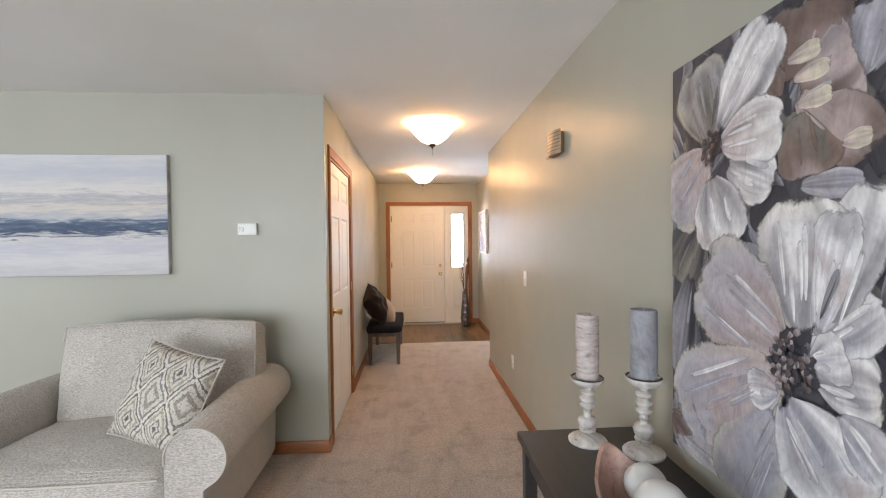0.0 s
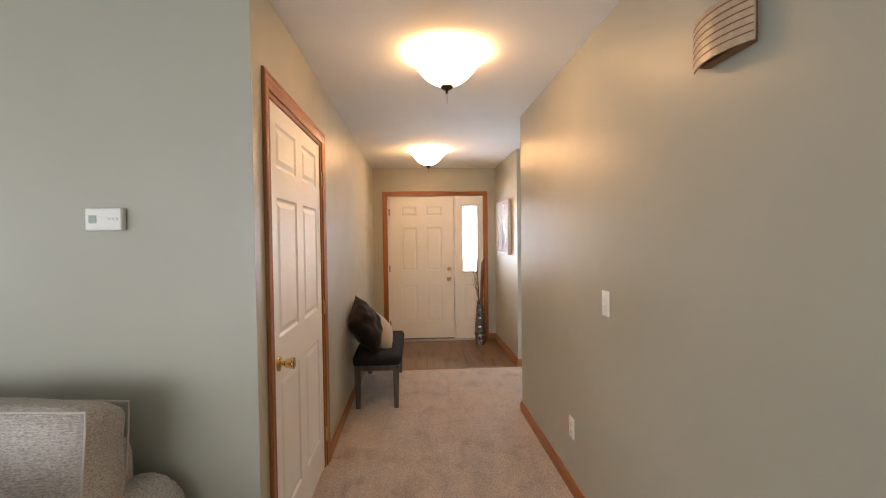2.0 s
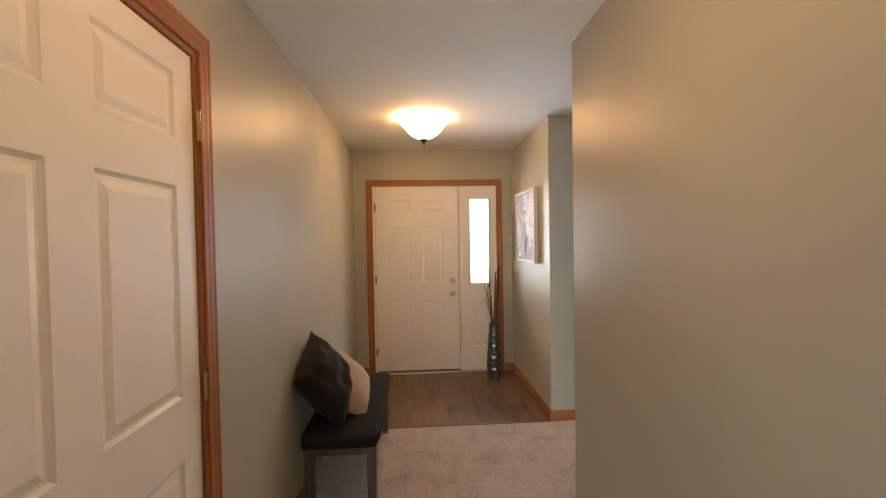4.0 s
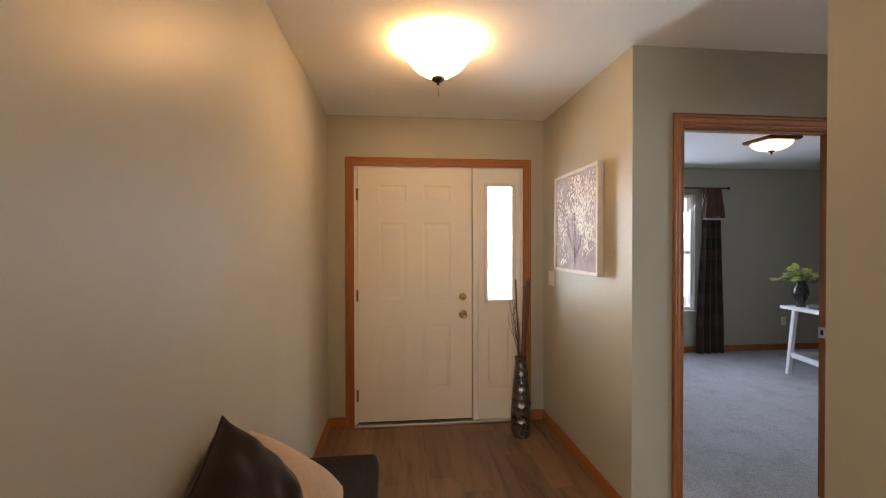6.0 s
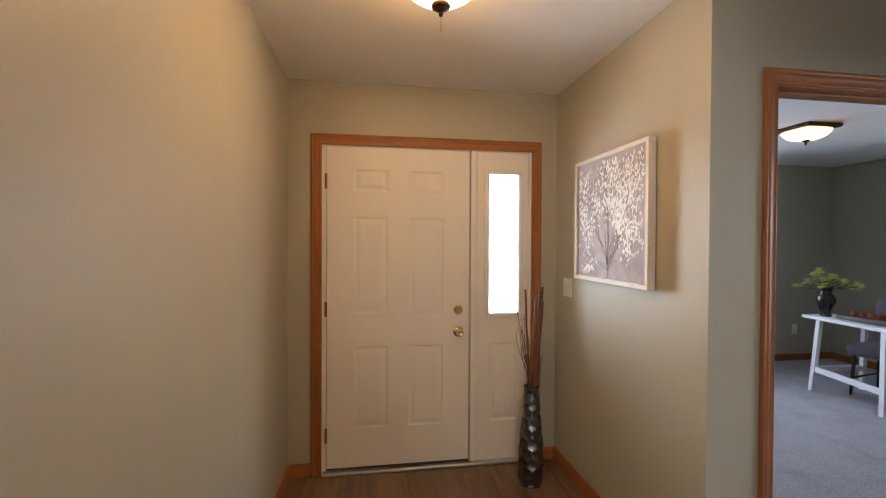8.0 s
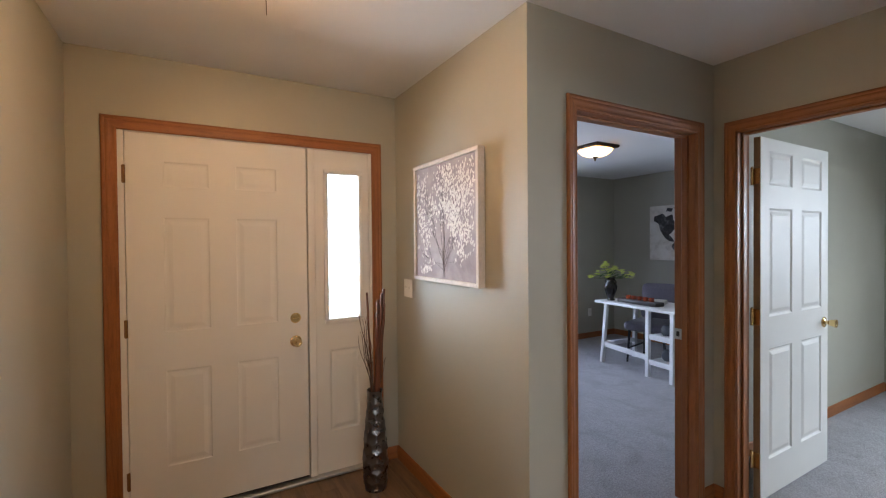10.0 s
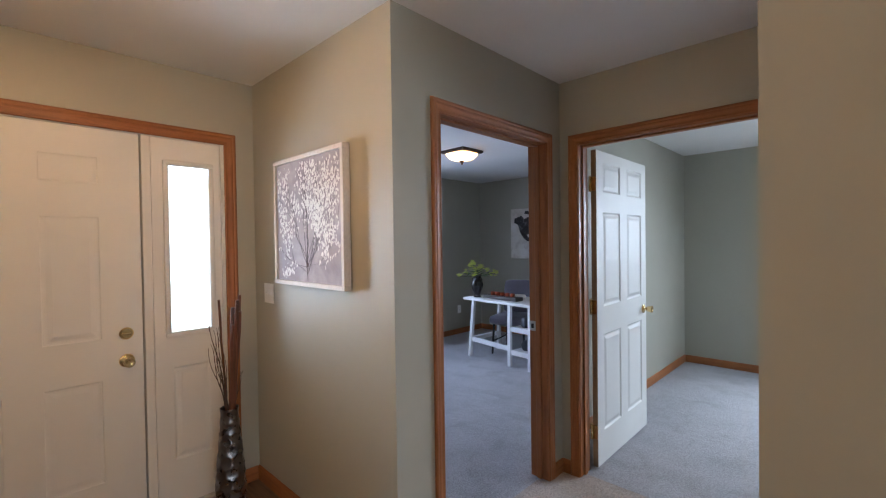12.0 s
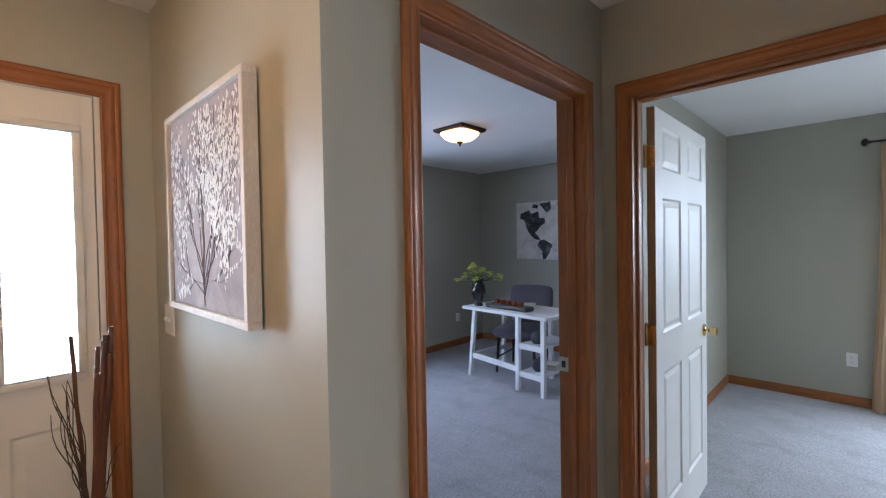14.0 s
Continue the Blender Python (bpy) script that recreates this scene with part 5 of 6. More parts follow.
M_TWIG = plain("brown_twig", (0.085, 0.06, 0.045), 0.8, 0, 0.3, 40)
reeds = thing("dried_reeds", "dark brown reeds and curly twigs in the vase", "dried plant", pose(VX, VY, 0.5))
rng = random.Random(3)
for dx, dy, ln, r in ((-0.035, 0.01, 0.67, 0.006), (0.045, 0.0, 0.66, 0.009), (0.062, 0.012, 0.685, 0.0085), (0.030, 0.02, 0.62, 0.011), (0.052, -0.02, 0.60, 0.008), (0.040, -0.012, 0.64, 0.010), (0.056, 0.004, 0.575, 0.010), (0.022, 0.0, 0.53, 0.009)):
    pts = [(dx * 0.25 + dx * 0.9 * k / 6 + 0.002 * math.sin(k * 2 + dx * 90), dy * k / 6, ln * k / 6) for k in range(7)]
    part("reed", tube(bmesh.new(), pts, [r * (1 + 0.12 * (k % 2)) for k in range(7)], 8), M_REED, reeds, smooth=50)
for k in range(15):
    ax, ay, ln = rng.uniform(-0.125, -0.03), rng.uniform(-0.035, 0.035), rng.uniform(0.32, 0.60)
    if k > 12:
        ax, ln = 0.085, 0.26
    ph = rng.uniform(0, 6)
    pts = [(ax * (j / 12) ** 1.1 + 0.013 * math.sin(j * 0.8 + ph) * (j / 12), ay * j / 12 + 0.008 * math.cos(j * 1.3 + ph) * (j / 12), ln * j / 12) for j in range(13)]
    part("twig", tube(bmesh.new(), pts, [0.0028 * (1 - 0.6 * j / 12) for j in range(13)], 5), M_TWIG, reeds)

# blossom picture
M_FRAMEW = wood_mat("pale_washed_frame", (0.63, 0.59, 0.545), (0.67, 0.63, 0.585), "z", 0.6, 0.0)
m, t, p = nodes_of("mauve_painted_ground")
v = mapped(t)
t.links.new(ramp(t, noise_tex(t, v, 5, 6, 0.65, 0.8), [(0.3, (0.30, 0.265, 0.295)), (0.5, (0.39, 0.355, 0.38)), (0.7, (0.48, 0.445, 0.465))]), p.inputs["Base Color"])
p.inputs["Roughness"].default_value = 0.9
p.inputs["Specular IOR Level"].default_value = 0.2
bump(t, p, noise_tex(t, v, 120, 3), 0.3, 0.001)
M_MAUVE = m
M_BRANCH = plain("painted_branch", (0.22, 0.20, 0.225), 0.7, 0, 0.3, 60)
M_BLOSSOM = plain("painted_blossom", (0.74, 0.725, 0.70), 0.6, 0, 0.12, 60)
pic = thing("framed_picture", "framed painting of white blossom branches", "picture", pose(XE, 6.731, 1.579, 0, 0, -90))
PWD, PHT = 0.344, 0.333
for k in range(4):
    a = ((-PWD, PWD, PHT - 0.021, PHT), (-PWD, PWD, -PHT, -PHT + 0.021), (-PWD, -PWD + 0.021, -PHT + 0.021, PHT - 0.021), (PWD - 0.021, PWD, -PHT + 0.021, PHT - 0.021))[k]
    part("frame_rail", rbox(bmesh.new(), a[0], a[1], -0.045, -0.006, a[2], a[3], 0.002, 1), M_FRAMEW, pic)
part("canvas", box(bmesh.new(), -PWD + 0.022, PWD - 0.022, -0.034, -0.006, -PHT + 0.022, PHT - 0.022), M_MAUVE, pic)
# dark sheet for the shadow in the gap between frame and wall
part("gap_shadow", box(bmesh.new(), -0.3, 0.3, -0.0055, 0.0, -0.28, 0.28), M_DARK, pic)
rng = random.Random(21)
bb = bmesh.new()


def blossom(cx, cz, rr):
    if abs(cx) > 0.305 or abs(cz) > 0.295:
        return
    ph, y, lean = rng.uniform(0, 6), -0.0362 - rng.random() * 0.0012, rng.gauss(0, 0.5)
    vs = []
    for q in [2 * math.pi * i / 9 for i in range(9)]:
        dx, dz = rr * (0.62 + 0.2 * math.cos(1.8 * q + ph)) * math.cos(q), rr * 1.35 * math.sin(q)
        vs.append(bb.verts.new((cx + dx * math.cos(lean) - dz * math.sin(lean), y, cz + dx * math.sin(lean) + dz * math.cos(lean))))
    cen = bb.verts.new((cx, y - 0.0006, cz))
    for i in range(9):
        bb.faces.new((vs[i], vs[(i + 1) % 9], cen))


def bough(bm, x, z, a, ln, r, depth):
    pts, x1, z1 = [], x, z
    for k in range(8):
        pts.append((x1, -0.0352, z1))
        a += rng.uniform(-0.24, 0.24) + 0.05 * (math.pi / 2 - a)
        x2, z2 = x1 + math.cos(a) * ln / 7, z1 + math.sin(a) * ln / 7
        if abs(x2) > 0.30 or z2 > 0.29:
            break
        x1, z1 = x2, z2
        if depth < 2 and k > 0 and rng.random() < 0.62:
            bough(bm, x1, z1, a + rng.choice((-1, 1)) * rng.uniform(0.3, 0.75), ln * rng.uniform(0.35, 0.55), r * 0.6, depth + 1)
        if depth > 0 or k > 1:
            for _ in range(rng.choice((0, 1, 1, 2, 2))):
                blossom(x1 + rng.uniform(-0.024, 0.024), z1 + rng.uniform(-0.022, 0.022), rng.uniform(0.0042, 0.0085))
    if len(pts) > 1:
        tube(bm, pts, [r * (1 - 0.09 * k) for k in range(len(pts))], 5)


for a, ln in ((0.55, 0.45), (0.80, 0.58), (1.12, 0.62), (1.35, 0.64), (1.58, 0.62), (1.80, 0.64), (2.10, 0.60), (2.45, 0.50), (1.52, 0.46), (0.3, 0.36), (2.8, 0.36), (0.1, 0.34), (3.0, 0.34)):
    bm = bmesh.new()
    bough(bm, 0.0 + rng.uniform(-0.012, 0.012), -0.30 + rng.uniform(0, 0.10), a, ln, 0.0012, 0)
    part("painted_branch", bm, M_BRANCH, pic, "thin grey painted branch")
part("painted_blossoms", bb, M_BLOSSOM, pic, "thick white painted blossoms")

# ---- office ----
M_DESK = plain("white_lacquer", (0.80, 0.80, 0.81), 0.35, 0, 0.03, 8, 120, 0.05)
M_GREYFAB = weave_mat("slate_fabric", (0.15, 0.14, 0.17), (0.085, 0.08, 0.10), 300, 0.4)
M_BLACKMETAL = plain("black_metal", (0.02, 0.02, 0.022), 0.4, 0.4)
ang = math.degrees(math.atan2(0.12, 1.12))
desk = thing("desk", "white trestle desk with open end shelves", "desk", pose(4.47, 7.89, 0, 0, 0, -ang))
DL, DD = 0.56, 0.58
part("desktop", rbox(bmesh.new(), -0.01, DD, -DL, DL, 0.715, 0.745, 0.003, 1), M_DESK, desk)


def leg(y0, y1, x0, x1):
    part("leg", beam(bmesh.new(), (x0, y0, 0), (x1, y1, 0.715), 0.040, 0.040, (0, 1, 0)), M_DESK, desk)


leg(0.47, 0.42, 0.02, 0.05)
leg(0.47, 0.42, 0.55, 0.52)
leg(-0.20, -0.20, 0.02, 0.03)
leg(-0.20, -0.20, 0.55, 0.54)
leg(-0.50, -0.50, 0.02, 0.03)
leg(-0.50, -0.50, 0.55, 0.54)
part("stretcher", beam(bmesh.new(), (0.03, 0.44, 0.22), (0.03, -0.20, 0.20), 0.02, 0.055, (1, 0, 0)), M_DESK, desk)
part("stretcher", beam(bmesh.new(), (0.03, 0.452, 0.22), (0.54, 0.452, 0.22), 0.03, 0.05, (0, 1, 0)), M_DESK, desk)
for z in (0.17, 0.44):
    part("shelf", rbox(bmesh.new(), 0.04, 0.53, -0.485, -0.215, z, z + 0.018, 0.002, 1), M_DESK, desk)
    part("shelf_rail", rbox(bmesh.new(), 0.012, 0.035, -0.48, -0.22, z - 0.03, z + 0.025, 0.002, 1), M_DESK, desk)


def on_desk(x, y):
    q = Matrix.Rotation(radians(-ang), 4, "Z") @ Vector((x, y, 0))
    return 4.47 + q.x, 7.89 + q.y


och = thing("office_chair", "slate grey upholstered chair behind the desk", "chair", pose(5.05, 8.02, 0, 0, 0, 12))
part("seat", soft_box(0.50, 0.52, 0.11, 0.045, 10, 0.015), M_GREYFAB, och, smooth=60, m=pose(0, 0, 0.44))
part("backrest", soft_box(0.10, 0.50, 0.44, 0.045, 10, 0.012), M_GREYFAB, och, smooth=60, m=pose(0.27, 0, 0.70, 0, 8, 0))
for x, y in ((-0.2, 0.2), (-0.2, -0.2), (0.22, 0.2), (0.22, -0.2)):
    part("leg", tube(bmesh.new(), [(x * 1.1, y * 1.1, 0), (x, y, 0.40)], [0.012, 0.017], 8), M_BLACKMETAL, och)
for y in (0.205, -0.205):
    part("stretcher", tube(bmesh.new(), [(-0.21, y, 0.17), (0.23, y, 0.17)], 0.010, 8), M_BLACKMETAL, och)

M_BLACKGLAZE = plain("black_glaze", (0.012, 0.011, 0.012), 0.22, 0, 0.2, 20, 200, 0.05, 0.4)
dx, dy = on_desk(0.12, 0.43)
urn = thing("urn_vase", "black glazed two-handled vase on the desk", "vase", pose(dx, dy, 0.745))
part("body", lathe(bmesh.new(), [(0.001, 0), (0.045, 0), (0.047, 0.012), (0.036, 0.028), (0.050, 0.07), (0.072, 0.13), (0.078, 0.175), (0.062, 0.215), (0.045, 0.235), (0.043, 0.26), (0.060, 0.285), (0.062, 0.29), (0.052, 0.288), (0.036, 0.262), (0.001, 0.258)], 30), M_BLACKGLAZE, urn, smooth=50)
for s in (-1, 1):
    pts = [(0, s * (0.046 + 0.034 * math.sin(math.pi * k / 8)), 0.262 - 0.075 * k / 8) for k in range(9)]
    part("handle", tube(bmesh.new(), pts, 0.007, 8), M_BLACKGLAZE, urn, smooth=50)
M_LEAF = plain("green_leaf", (0.055, 0.12, 0.03), 0.5, 0, 0.3, 30)
M_YELLOW = plain("yellow_green_petal", (0.74, 0.80, 0.22), 0.6, 0, 0.15, 40)
fl = thing("flower_bunch", "yellow green blossoms and leaves in the black vase", "flowers", pose(dx, dy, 0.745 + 0.25))
rng = random.Random(8)
stems, leaves = bmesh.new(), bmesh.new()
for k in range(15):
    a = 2 * math.pi * k / 15 + rng.uniform(-0.2, 0.2)
    reach, rise = rng.uniform(0.04, 0.26), 0
    rise = 0.20 - reach * 0.62 + rng.uniform(-0.025, 0.025)
    pts = [(math.cos(a) * reach * (q / 6) ** 1.3, math.sin(a) * reach * (q / 6) ** 1.3, rise * (q / 6) ** 0.8) for q in range(7)]
    tube(stems, pts, 0.002, 5)
    for q in (2, 4):
        p0 = Vector(pts[q])
        d = Vector((math.cos(a + rng.uniform(-1.2, 1.2)), math.sin(a + rng.uniform(-1.2, 1.2)), rng.uniform(0.0, 0.5))).normalized()
        sd = d.cross(Vector((0, 0, 1))).normalized() * 0.018
        ln = rng.uniform(0.07, 0.12)
        vs = [leaves.verts.new(p0), leaves.verts.new(p0 + d * ln * 0.45 + sd + Vector((0, 0, 0.006))), leaves.verts.new(p0 + d * ln - Vector((0, 0, 0.008))), leaves.verts.new(p0 + d * ln * 0.45 - sd + Vector((0, 0, 0.006)))]
        leaves.faces.new((vs[0], vs[1], vs[2]))
        leaves.faces.new((vs[0], vs[2], vs[3]))
    end = Vector(pts[-1])
    bl = bmesh.new()
    for q in range(9):
        c = end + Vector((rng.gauss(0, 0.014), rng.gauss(0, 0.014), rng.gauss(0.005, 0.016)))
        for w in range(5):
            b = 2 * math.pi * w / 5 + q
            d = Vector((math.cos(b), math.sin(b), 0.45)).normalized()
            sd = Vector((-math.sin(b), math.cos(b), 0)) * 0.013
            vs = [bl.verts.new(c), bl.verts.new(c + d * 0.018 + sd), bl.verts.new(c + d * 0.032), bl.verts.new(c + d * 0.018 - sd)]
            bl.faces.new(vs)
    part("blossom", bl, M_YELLOW, fl, "yellow green blossom")
part("stems", stems, M_LEAF, fl)
part("leaves", leaves, M_LEAF, fl)

dx, dy = on_desk(0.17, 0.04)
M_TRAY = wood_mat("dark_tray_wood", (0.02, 0.018, 0.017), (0.05, 0.045, 0.045), "y", 0.5, 0.1)
M_REDGLASS = plain("amber_red_votive", (0.28, 0.05, 0.02), 0.25, 0, 0.25, 40, 200, 0.05, 0.3)
tray = thing("tray", "dark wooden candle tray on the desk", "tray", pose(dx, dy, 0.745, 0, 0, -ang))
part("tray_base", rbox(bmesh.new(), -0.07, 0.07, -0.27, 0.27, 0.0, 0.045, 0.008, 2), M_TRAY, tray, smooth=50)
for k in range(5):
    q = Matrix.Rotation(radians(-ang), 4, "Z") @ Vector((0, -0.16 + k * 0.08, 0))
    vo = thing("votive", "small amber red votive on the tray", "candle", pose(dx + q.x, dy + q.y, 0.79), "votives on the tray")
    part("cup", lathe(bmesh.new(), [(0.001, 0), (0.026, 0), (0.030, 0.012), (0.029, 0.040), (0.026, 0.040), (0.026, 0.030), (0.001, 0.030)], 18), M_REDGLASS, vo, smooth=50)
    part("wax", lathe(bmesh.new(), [(0.001, 0.0305), (0.024, 0.0305), (0.024, 0.033), (0.001, 0.034)], 14), M_REDGLASS, vo)
M_PAPER = plain("book_paper", (0.66, 0.63, 0.56), 0.8, 0, 0.06, 40)
dx, dy = on_desk(0.34, -0.02)
book = thing("open_book", "open book lying on the desk", "book", pose(dx, dy, 0.745, 0, 0, 25))
for s in (-1, 1):
    bm, rows = bmesh.new(), []
    for k in range(9):
        u = k / 8
        h = 0.042 * math.sin(math.pi * (0.12 + 0.88 * u)) ** 0.7 + 0.003
        rows.append([bm.verts.new((s * u * 0.15, y, z)) for y, z in ((-0.11, 0), (0.11, 0), (0.11, h), (-0.11, h))])
    for a, b in zip(rows, rows[1:]):
        for i in range(4):
            bm.faces.new((a[i], a[(i + 1) % 4], b[(i + 1) % 4], b[i]))
    bm.faces.new(rows[0])
    bm.faces.new(rows[-1])
    part("pages", bm, M_PAPER, book, smooth=50)
M_JAR = plain("slate_ceramic", (0.07, 0.08, 0.10), 0.4, 0, 0.15, 20)
for z, sx, r in ((0.188, 0.16, 0.062), (0.458, 0.14, 0.055)):
    jx, jy = on_desk(sx, -0.34)
    solid("shelf_jar", lathe(bmesh.new(), [(0.001, 0), (r * 0.7, 0), (r, 0.03), (r * 1.02, 0.065), (r * 0.7, 0.105), (r * 0.5, 0.115), (0.001, 0.112)], 22), M_JAR, "slate blue ceramic jar on a desk shelf", "jar", pose(jx, jy, z), smooth=50)
bx, by = on_desk(0.31, -0.35)
bk = thing("book_stack", "pale closed books on the lower desk shelf", "books", pose(bx, by, 0.188, 0, 0, 10))
for k in range(2):
    part("book", rbox(bmesh.new(), -0.08 + 0.01 * k, 0.08, -0.10, 0.10 - 0.01 * k, k * 0.026, k * 0.026 + 0.025, 0.003, 1), M_PAPER, bk)


mp_ = thing("canvas_picture", "pale canvas with dark ink map shapes", "picture", pose(XO, 8.13, 1.575, 0, 0, -90))
part("canvas_edge", rbox(bmesh.new(), -0.58, 0.58, -0.034, 0, -0.385, 0.385, 0.004, 2), M_LINEN, mp_)
M_MAPPAPER = canvas_mat("map_paper", lambda t, p: t.links.new(ramp(t, noise_tex(t, mapped(t), 5, 6, 0.7), [(0.3, (0.46, 0.42, 0.37)), (0.5, (0.68, 0.65, 0.60)), (0.7, (0.76, 0.74, 0.71))]), p.inputs["Base Color"]))
M_MAPINK = canvas_mat("map_ink", lambda t, p: t.links.new(ramp(t, noise_tex(t, mapped(t), 14, 5, 0.7), [(0.3, (0.015, 0.015, 0.018)), (0.55, (0.05, 0.048, 0.05)), (0.72, (0.28, 0.29, 0.31))]), p.inputs["Base Color"]))
part("painted_face", rbox(bmesh.new(), -0.578, 0.578, -0.0365, -0.0342, -0.383, 0.383, 0.001, 1), M_MAPPAPER, mp_)


def coast(points, seed):
    """A ragged inked continent; local x along the picture, z up."""
    bm, vs = bmesh.new(), []
    for (x0, z0), (x1, z1) in zip(points, points[1:] + points[:1]):
        for k in range(4):
            x, z = x0 + (x1 - x0) * k / 4, z0 + (z1 - z0) * k / 4
            n = noise.noise_vector(Vector((x * 22, z * 22, seed))) * 0.012
            vs.append(bm.verts.new((x + n.x, -0.0372, z + n.y)))
    bmesh.ops.triangulate(bm, faces=[bm.faces.new(vs)])
    part("painted_land", bm, M_MAPINK, mp_, "dark inked map shape")


coast([(-0.50, 0.24), (-0.38, 0.27), (-0.33, 0.23), (-0.24, 0.25), (-0.21, 0.16), (-0.14, 0.17), (-0.13, 0.10), (-0.20, 0.06), (-0.25, -0.01), (-0.30, -0.02), (-0.28, -0.07), (-0.22, -0.09), (-0.20, -0.13), (-0.28, -0.11), (-0.36, -0.05), (-0.41, 0.03), (-0.44, 0.13), (-0.51, 0.17)], 3)
coast([(-0.33, 0.30), (-0.24, 0.29), (-0.23, 0.34), (-0.31, 0.35)], 5)
coast([(-0.22, 0.35), (-0.06, 0.37), (-0.04, 0.28), (-0.11, 0.22), (-0.15, 0.29)], 9)
coast([(-0.22, -0.13), (-0.14, -0.12), (-0.03, -0.19), (-0.06, -0.27), (-0.12, -0.37), (-0.17, -0.38), (-0.18, -0.28), (-0.25, -0.20)], 12)
coast([(0.10, 0.10), (0.20, 0.12), (0.30, 0.04), (0.26, -0.10), (0.20, -0.24), (0.14, -0.12), (0.07, -0.02)], 18)
coast([(0.10, 0.14), (0.14, 0.27), (0.30, 0.33), (0.54, 0.28), (0.52, 0.14), (0.40, 0.02), (0.34, 0.10), (0.22, 0.14)], 22)
coast([(0.44, -0.16), (0.52, -0.15), (0.54, -0.23), (0.45, -0.25)], 25)


def curtain(name, w, h, m, mat, label, folds=6, depth=0.035, rings=14, flare=0.0, seed=0, gather=0.0):
    """A hanging cloth with rounded folds, 3 mm thick; local x along the rod, z from the hem."""
    n = folds * 10
    bm, grids = bmesh.new(), []
    for off in (0.0, 0.003):
        g = []
        for j in range(rings + 1):
            v = j / rings
            g.append([bm.verts.new(((i / n - 0.5) * w * (1 + flare * (1 - v) - gather * v ** 1.5 + 0.05 * math.sin(v * 5 + seed)), depth * math.sin(2 * math.pi * folds * i / n + 0.5 * math.sin(v * 3 + seed)) * (0.75 + 0.35 * (1 - v)) + off, h * v)) for i in range(n + 1)])
        grids.append(g)
    for g in grids:
        for a, b in zip(g, g[1:]):
            for i in range(n):
                bm.faces.new((a[i], a[i + 1], b[i + 1], b[i]))
    a, b = grids
    edge = [(j, 0) for j in range(rings + 1)], [(j, n) for j in range(rings + 1)], [(0, i) for i in range(n + 1)], [(rings, i) for i in range(n + 1)]
    for e in edge:
        for (p, q), (r, s) in zip(e, e[1:]):
            bm.faces.new((a[p][q], a[r][s], b[r][s], b[p][q]))
    return solid(name, bm, mat, label, "curtain", m, smooth=70) if label else bm


def cloth_mat(name, a, b, band=0.0):
    m, t, p = nodes_of(name)
    v = mapped(t)
    c = ramp(t, noise_tex(t, mapped(t, (30, 30, 1)), 4, 4), [(0.3, a), (0.7, b)])
    if band:
        w = t.nodes.new("ShaderNodeTexWave")
        w.bands_direction = "Z"
        w.inputs["Scale"].default_value, w.inputs["Distortion"].default_value = band, 0.3
        t.links.new(v, w.inputs["Vector"])
        c = blend(t, 1.0, c, ramp(t, w.outputs["Fac"], [(0.45, (0.55, 0.5, 0.5)), (0.6, (1.2, 1.15, 1.1))]), "MULTIPLY")
    t.links.new(c, p.inputs["Base Color"])
    p.inputs["Roughness"].default_value, p.inputs["Sheen Weight"].default_value = 0.7, 0.2
    bump(t, p, noise_tex(t, v, 400, 2), 0.2, 0.001)
    return m


M_PLUM = cloth_mat("dark_plum_cloth", (0.022, 0.010, 0.009), (0.045, 0.020, 0.016), 1.1)
M_VALANCE = cloth_mat("brown_valance_cloth", (0.06, 0.028, 0.016), (0.12, 0.06, 0.035))
M_TAN = cloth_mat("tan_curtain_cloth", (0.56, 0.38, 0.23), (0.68, 0.50, 0.32))
M_FRINGE = plain("pale_fringe", (0.45, 0.40, 0.33), 0.9)


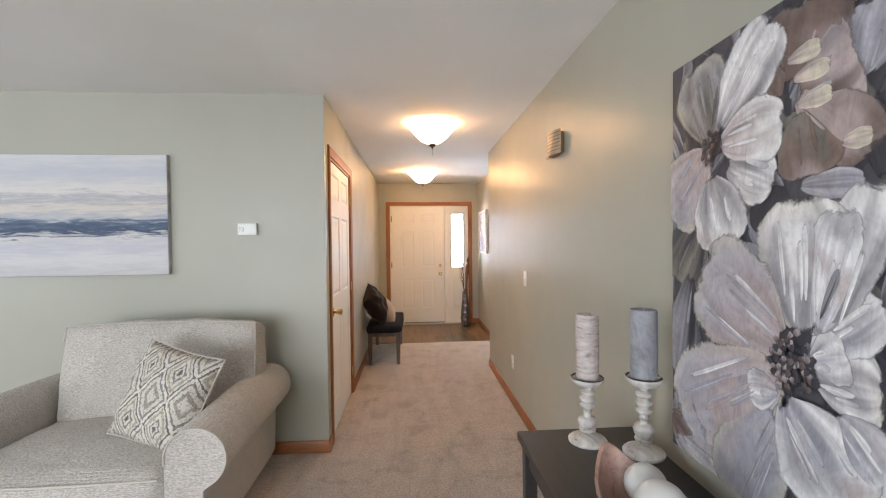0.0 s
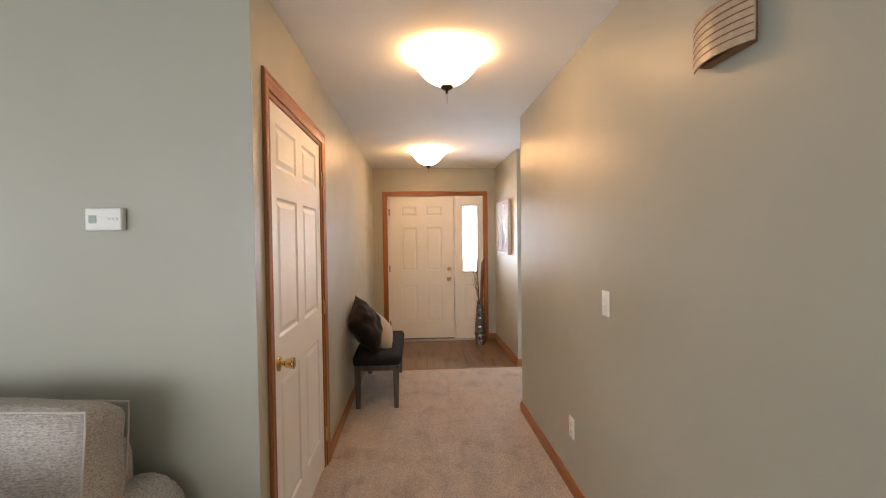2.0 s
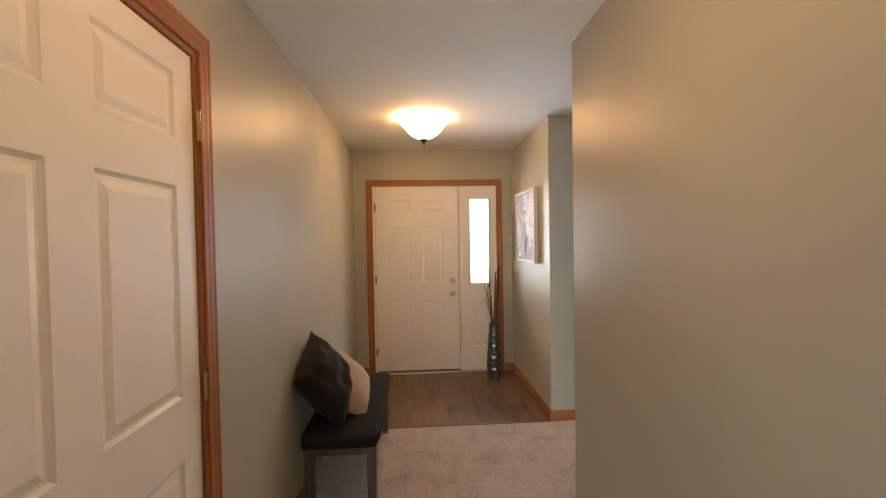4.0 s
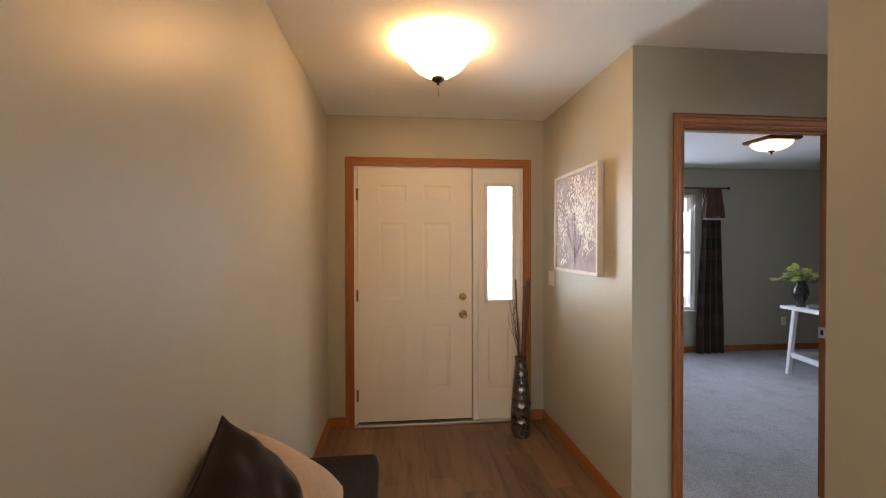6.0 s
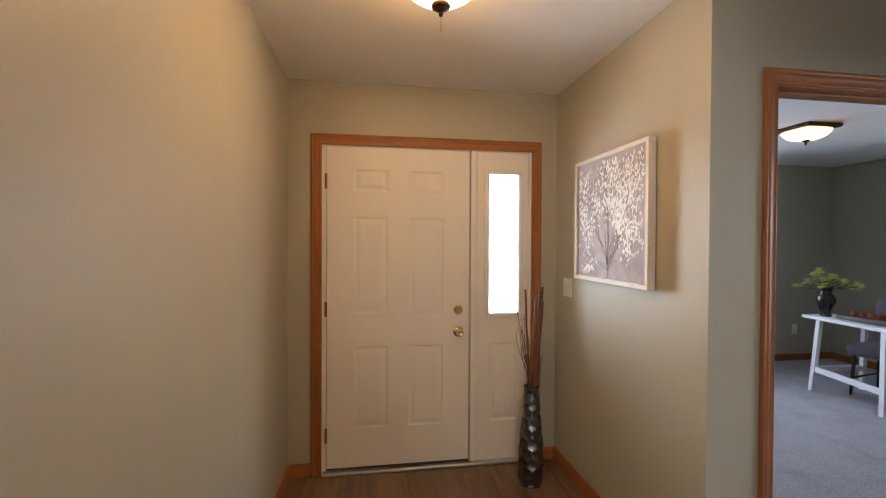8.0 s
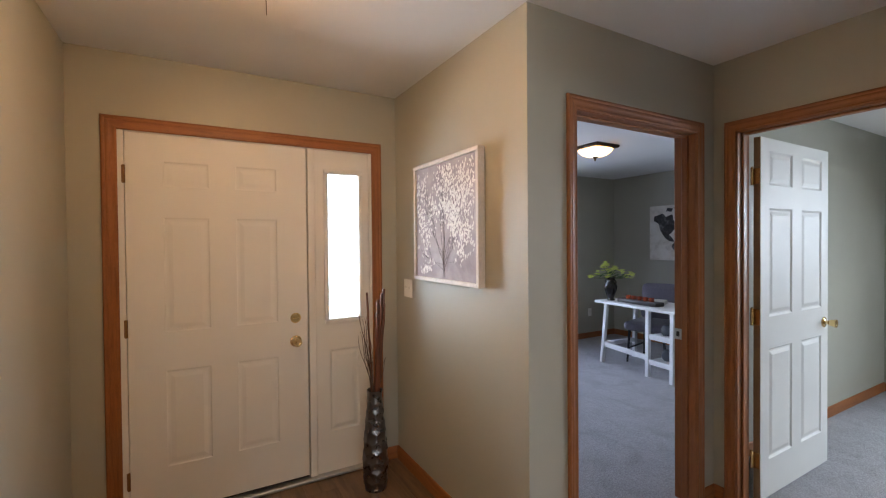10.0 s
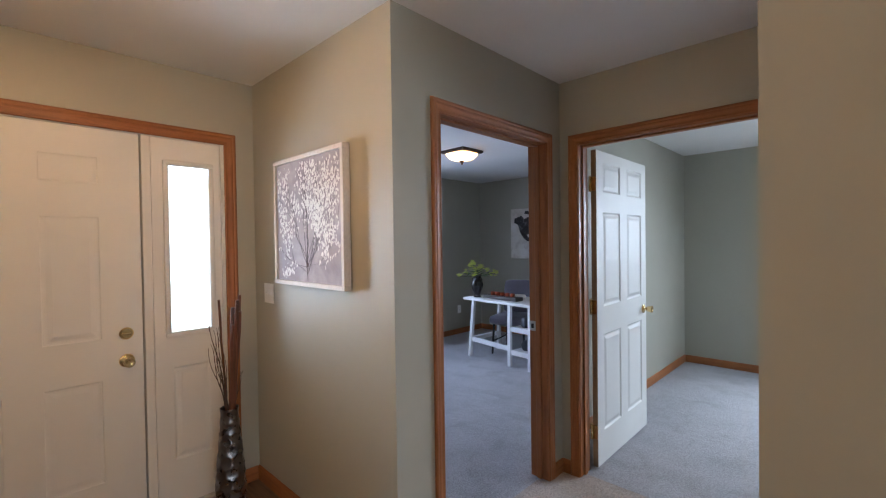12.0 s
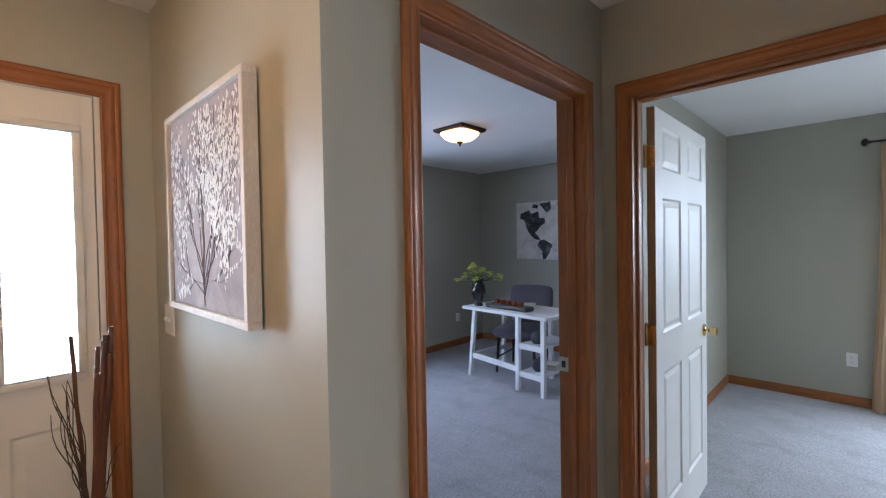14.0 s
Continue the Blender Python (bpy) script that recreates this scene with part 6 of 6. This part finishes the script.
def rod(name, p, q, label, fin):
    top = thing(name, label, "curtain rod")
    part("bar", tube(bmesh.new(), [p, q], 0.009, 10), M_BLACKMETAL, top)
    d = (Vector(q) - Vector(p)).normalized()
    for e, s in ((p, -1), (q, 1)):
        bm = lathe(bmesh.new(), [(0.001, 0), (0.012, 0.0), (0.014, 0.012), (0.030, 0.022), (0.034, 0.036), (0.022, 0.052), (0.001, 0.058)], 8)
        part("finial", bm, M_BLACKMETAL, top, "dark ribbed finial", m=Matrix.Translation(e) @ (d * s).to_track_quat("Z", "Y").to_matrix().to_4x4() @ Matrix.Scale(fin, 4))
    for f in (0.03, 0.97):
        c = Vector(p).lerp(Vector(q), f)
        w = Vector((0, 1, 0)) if abs(d.x) > 0.5 else Vector((1, 0, 0))
        part("bracket", tube(bmesh.new(), [c, c + w * 0.075], 0.006, 6), M_BLACKMETAL, top)


rod("curtain_rod", (2.05, YO - 0.075, 2.165), (4.56, YO - 0.075, 2.165), "thin dark curtain rod over the office window", 0.6)
for cx, sd in ((4.325, 1), (2.2, 4)):
    curtain("curtain", 0.34, 2.145, pose(cx, YO - 0.085, 0.004), M_PLUM, "dark plum floor length curtain beside the window", 4, 0.032, 14, 0.10, sd, 0.28)
    vb = curtain("", 0.30, 0.40, None, None, "", 5, 0.026, 8, 0.06, sd, 0.30)
    val = solid("valance", vb, M_VALANCE, "brown gathered valance over the dark curtain", "curtain", pose(cx, YO - 0.125, 1.765), smooth=70)
    bm = bmesh.new()
    for k in range(24):
        x = -0.155 + 0.31 * k / 23
        box(bm, x - 0.004, x + 0.004, -0.031, -0.027, -0.022, 0.004)
    part("fringe", bm, M_FRINGE, val, "pale fringe")
rod("curtain_rod", (XO - 0.085, 5.235, 2.205), (XO - 0.085, 3.1, 2.205), "dark curtain rod with finials in the bedroom", 1.0)
curtain("curtain", 0.34, 2.18, pose(XO - 0.09, 5.02, 0.004, 0, 0, -90), M_TAN, "tan floor length bedroom curtain", 6, 0.030, 16, 0.16, 2, 0.12)
curtain("curtain", 0.34, 2.18, pose(XO - 0.09, 3.3, 0.004, 0, 0, -90), M_TAN, "tan floor length bedroom curtain", 6, 0.030, 16, 0.16, 6, 0.12)
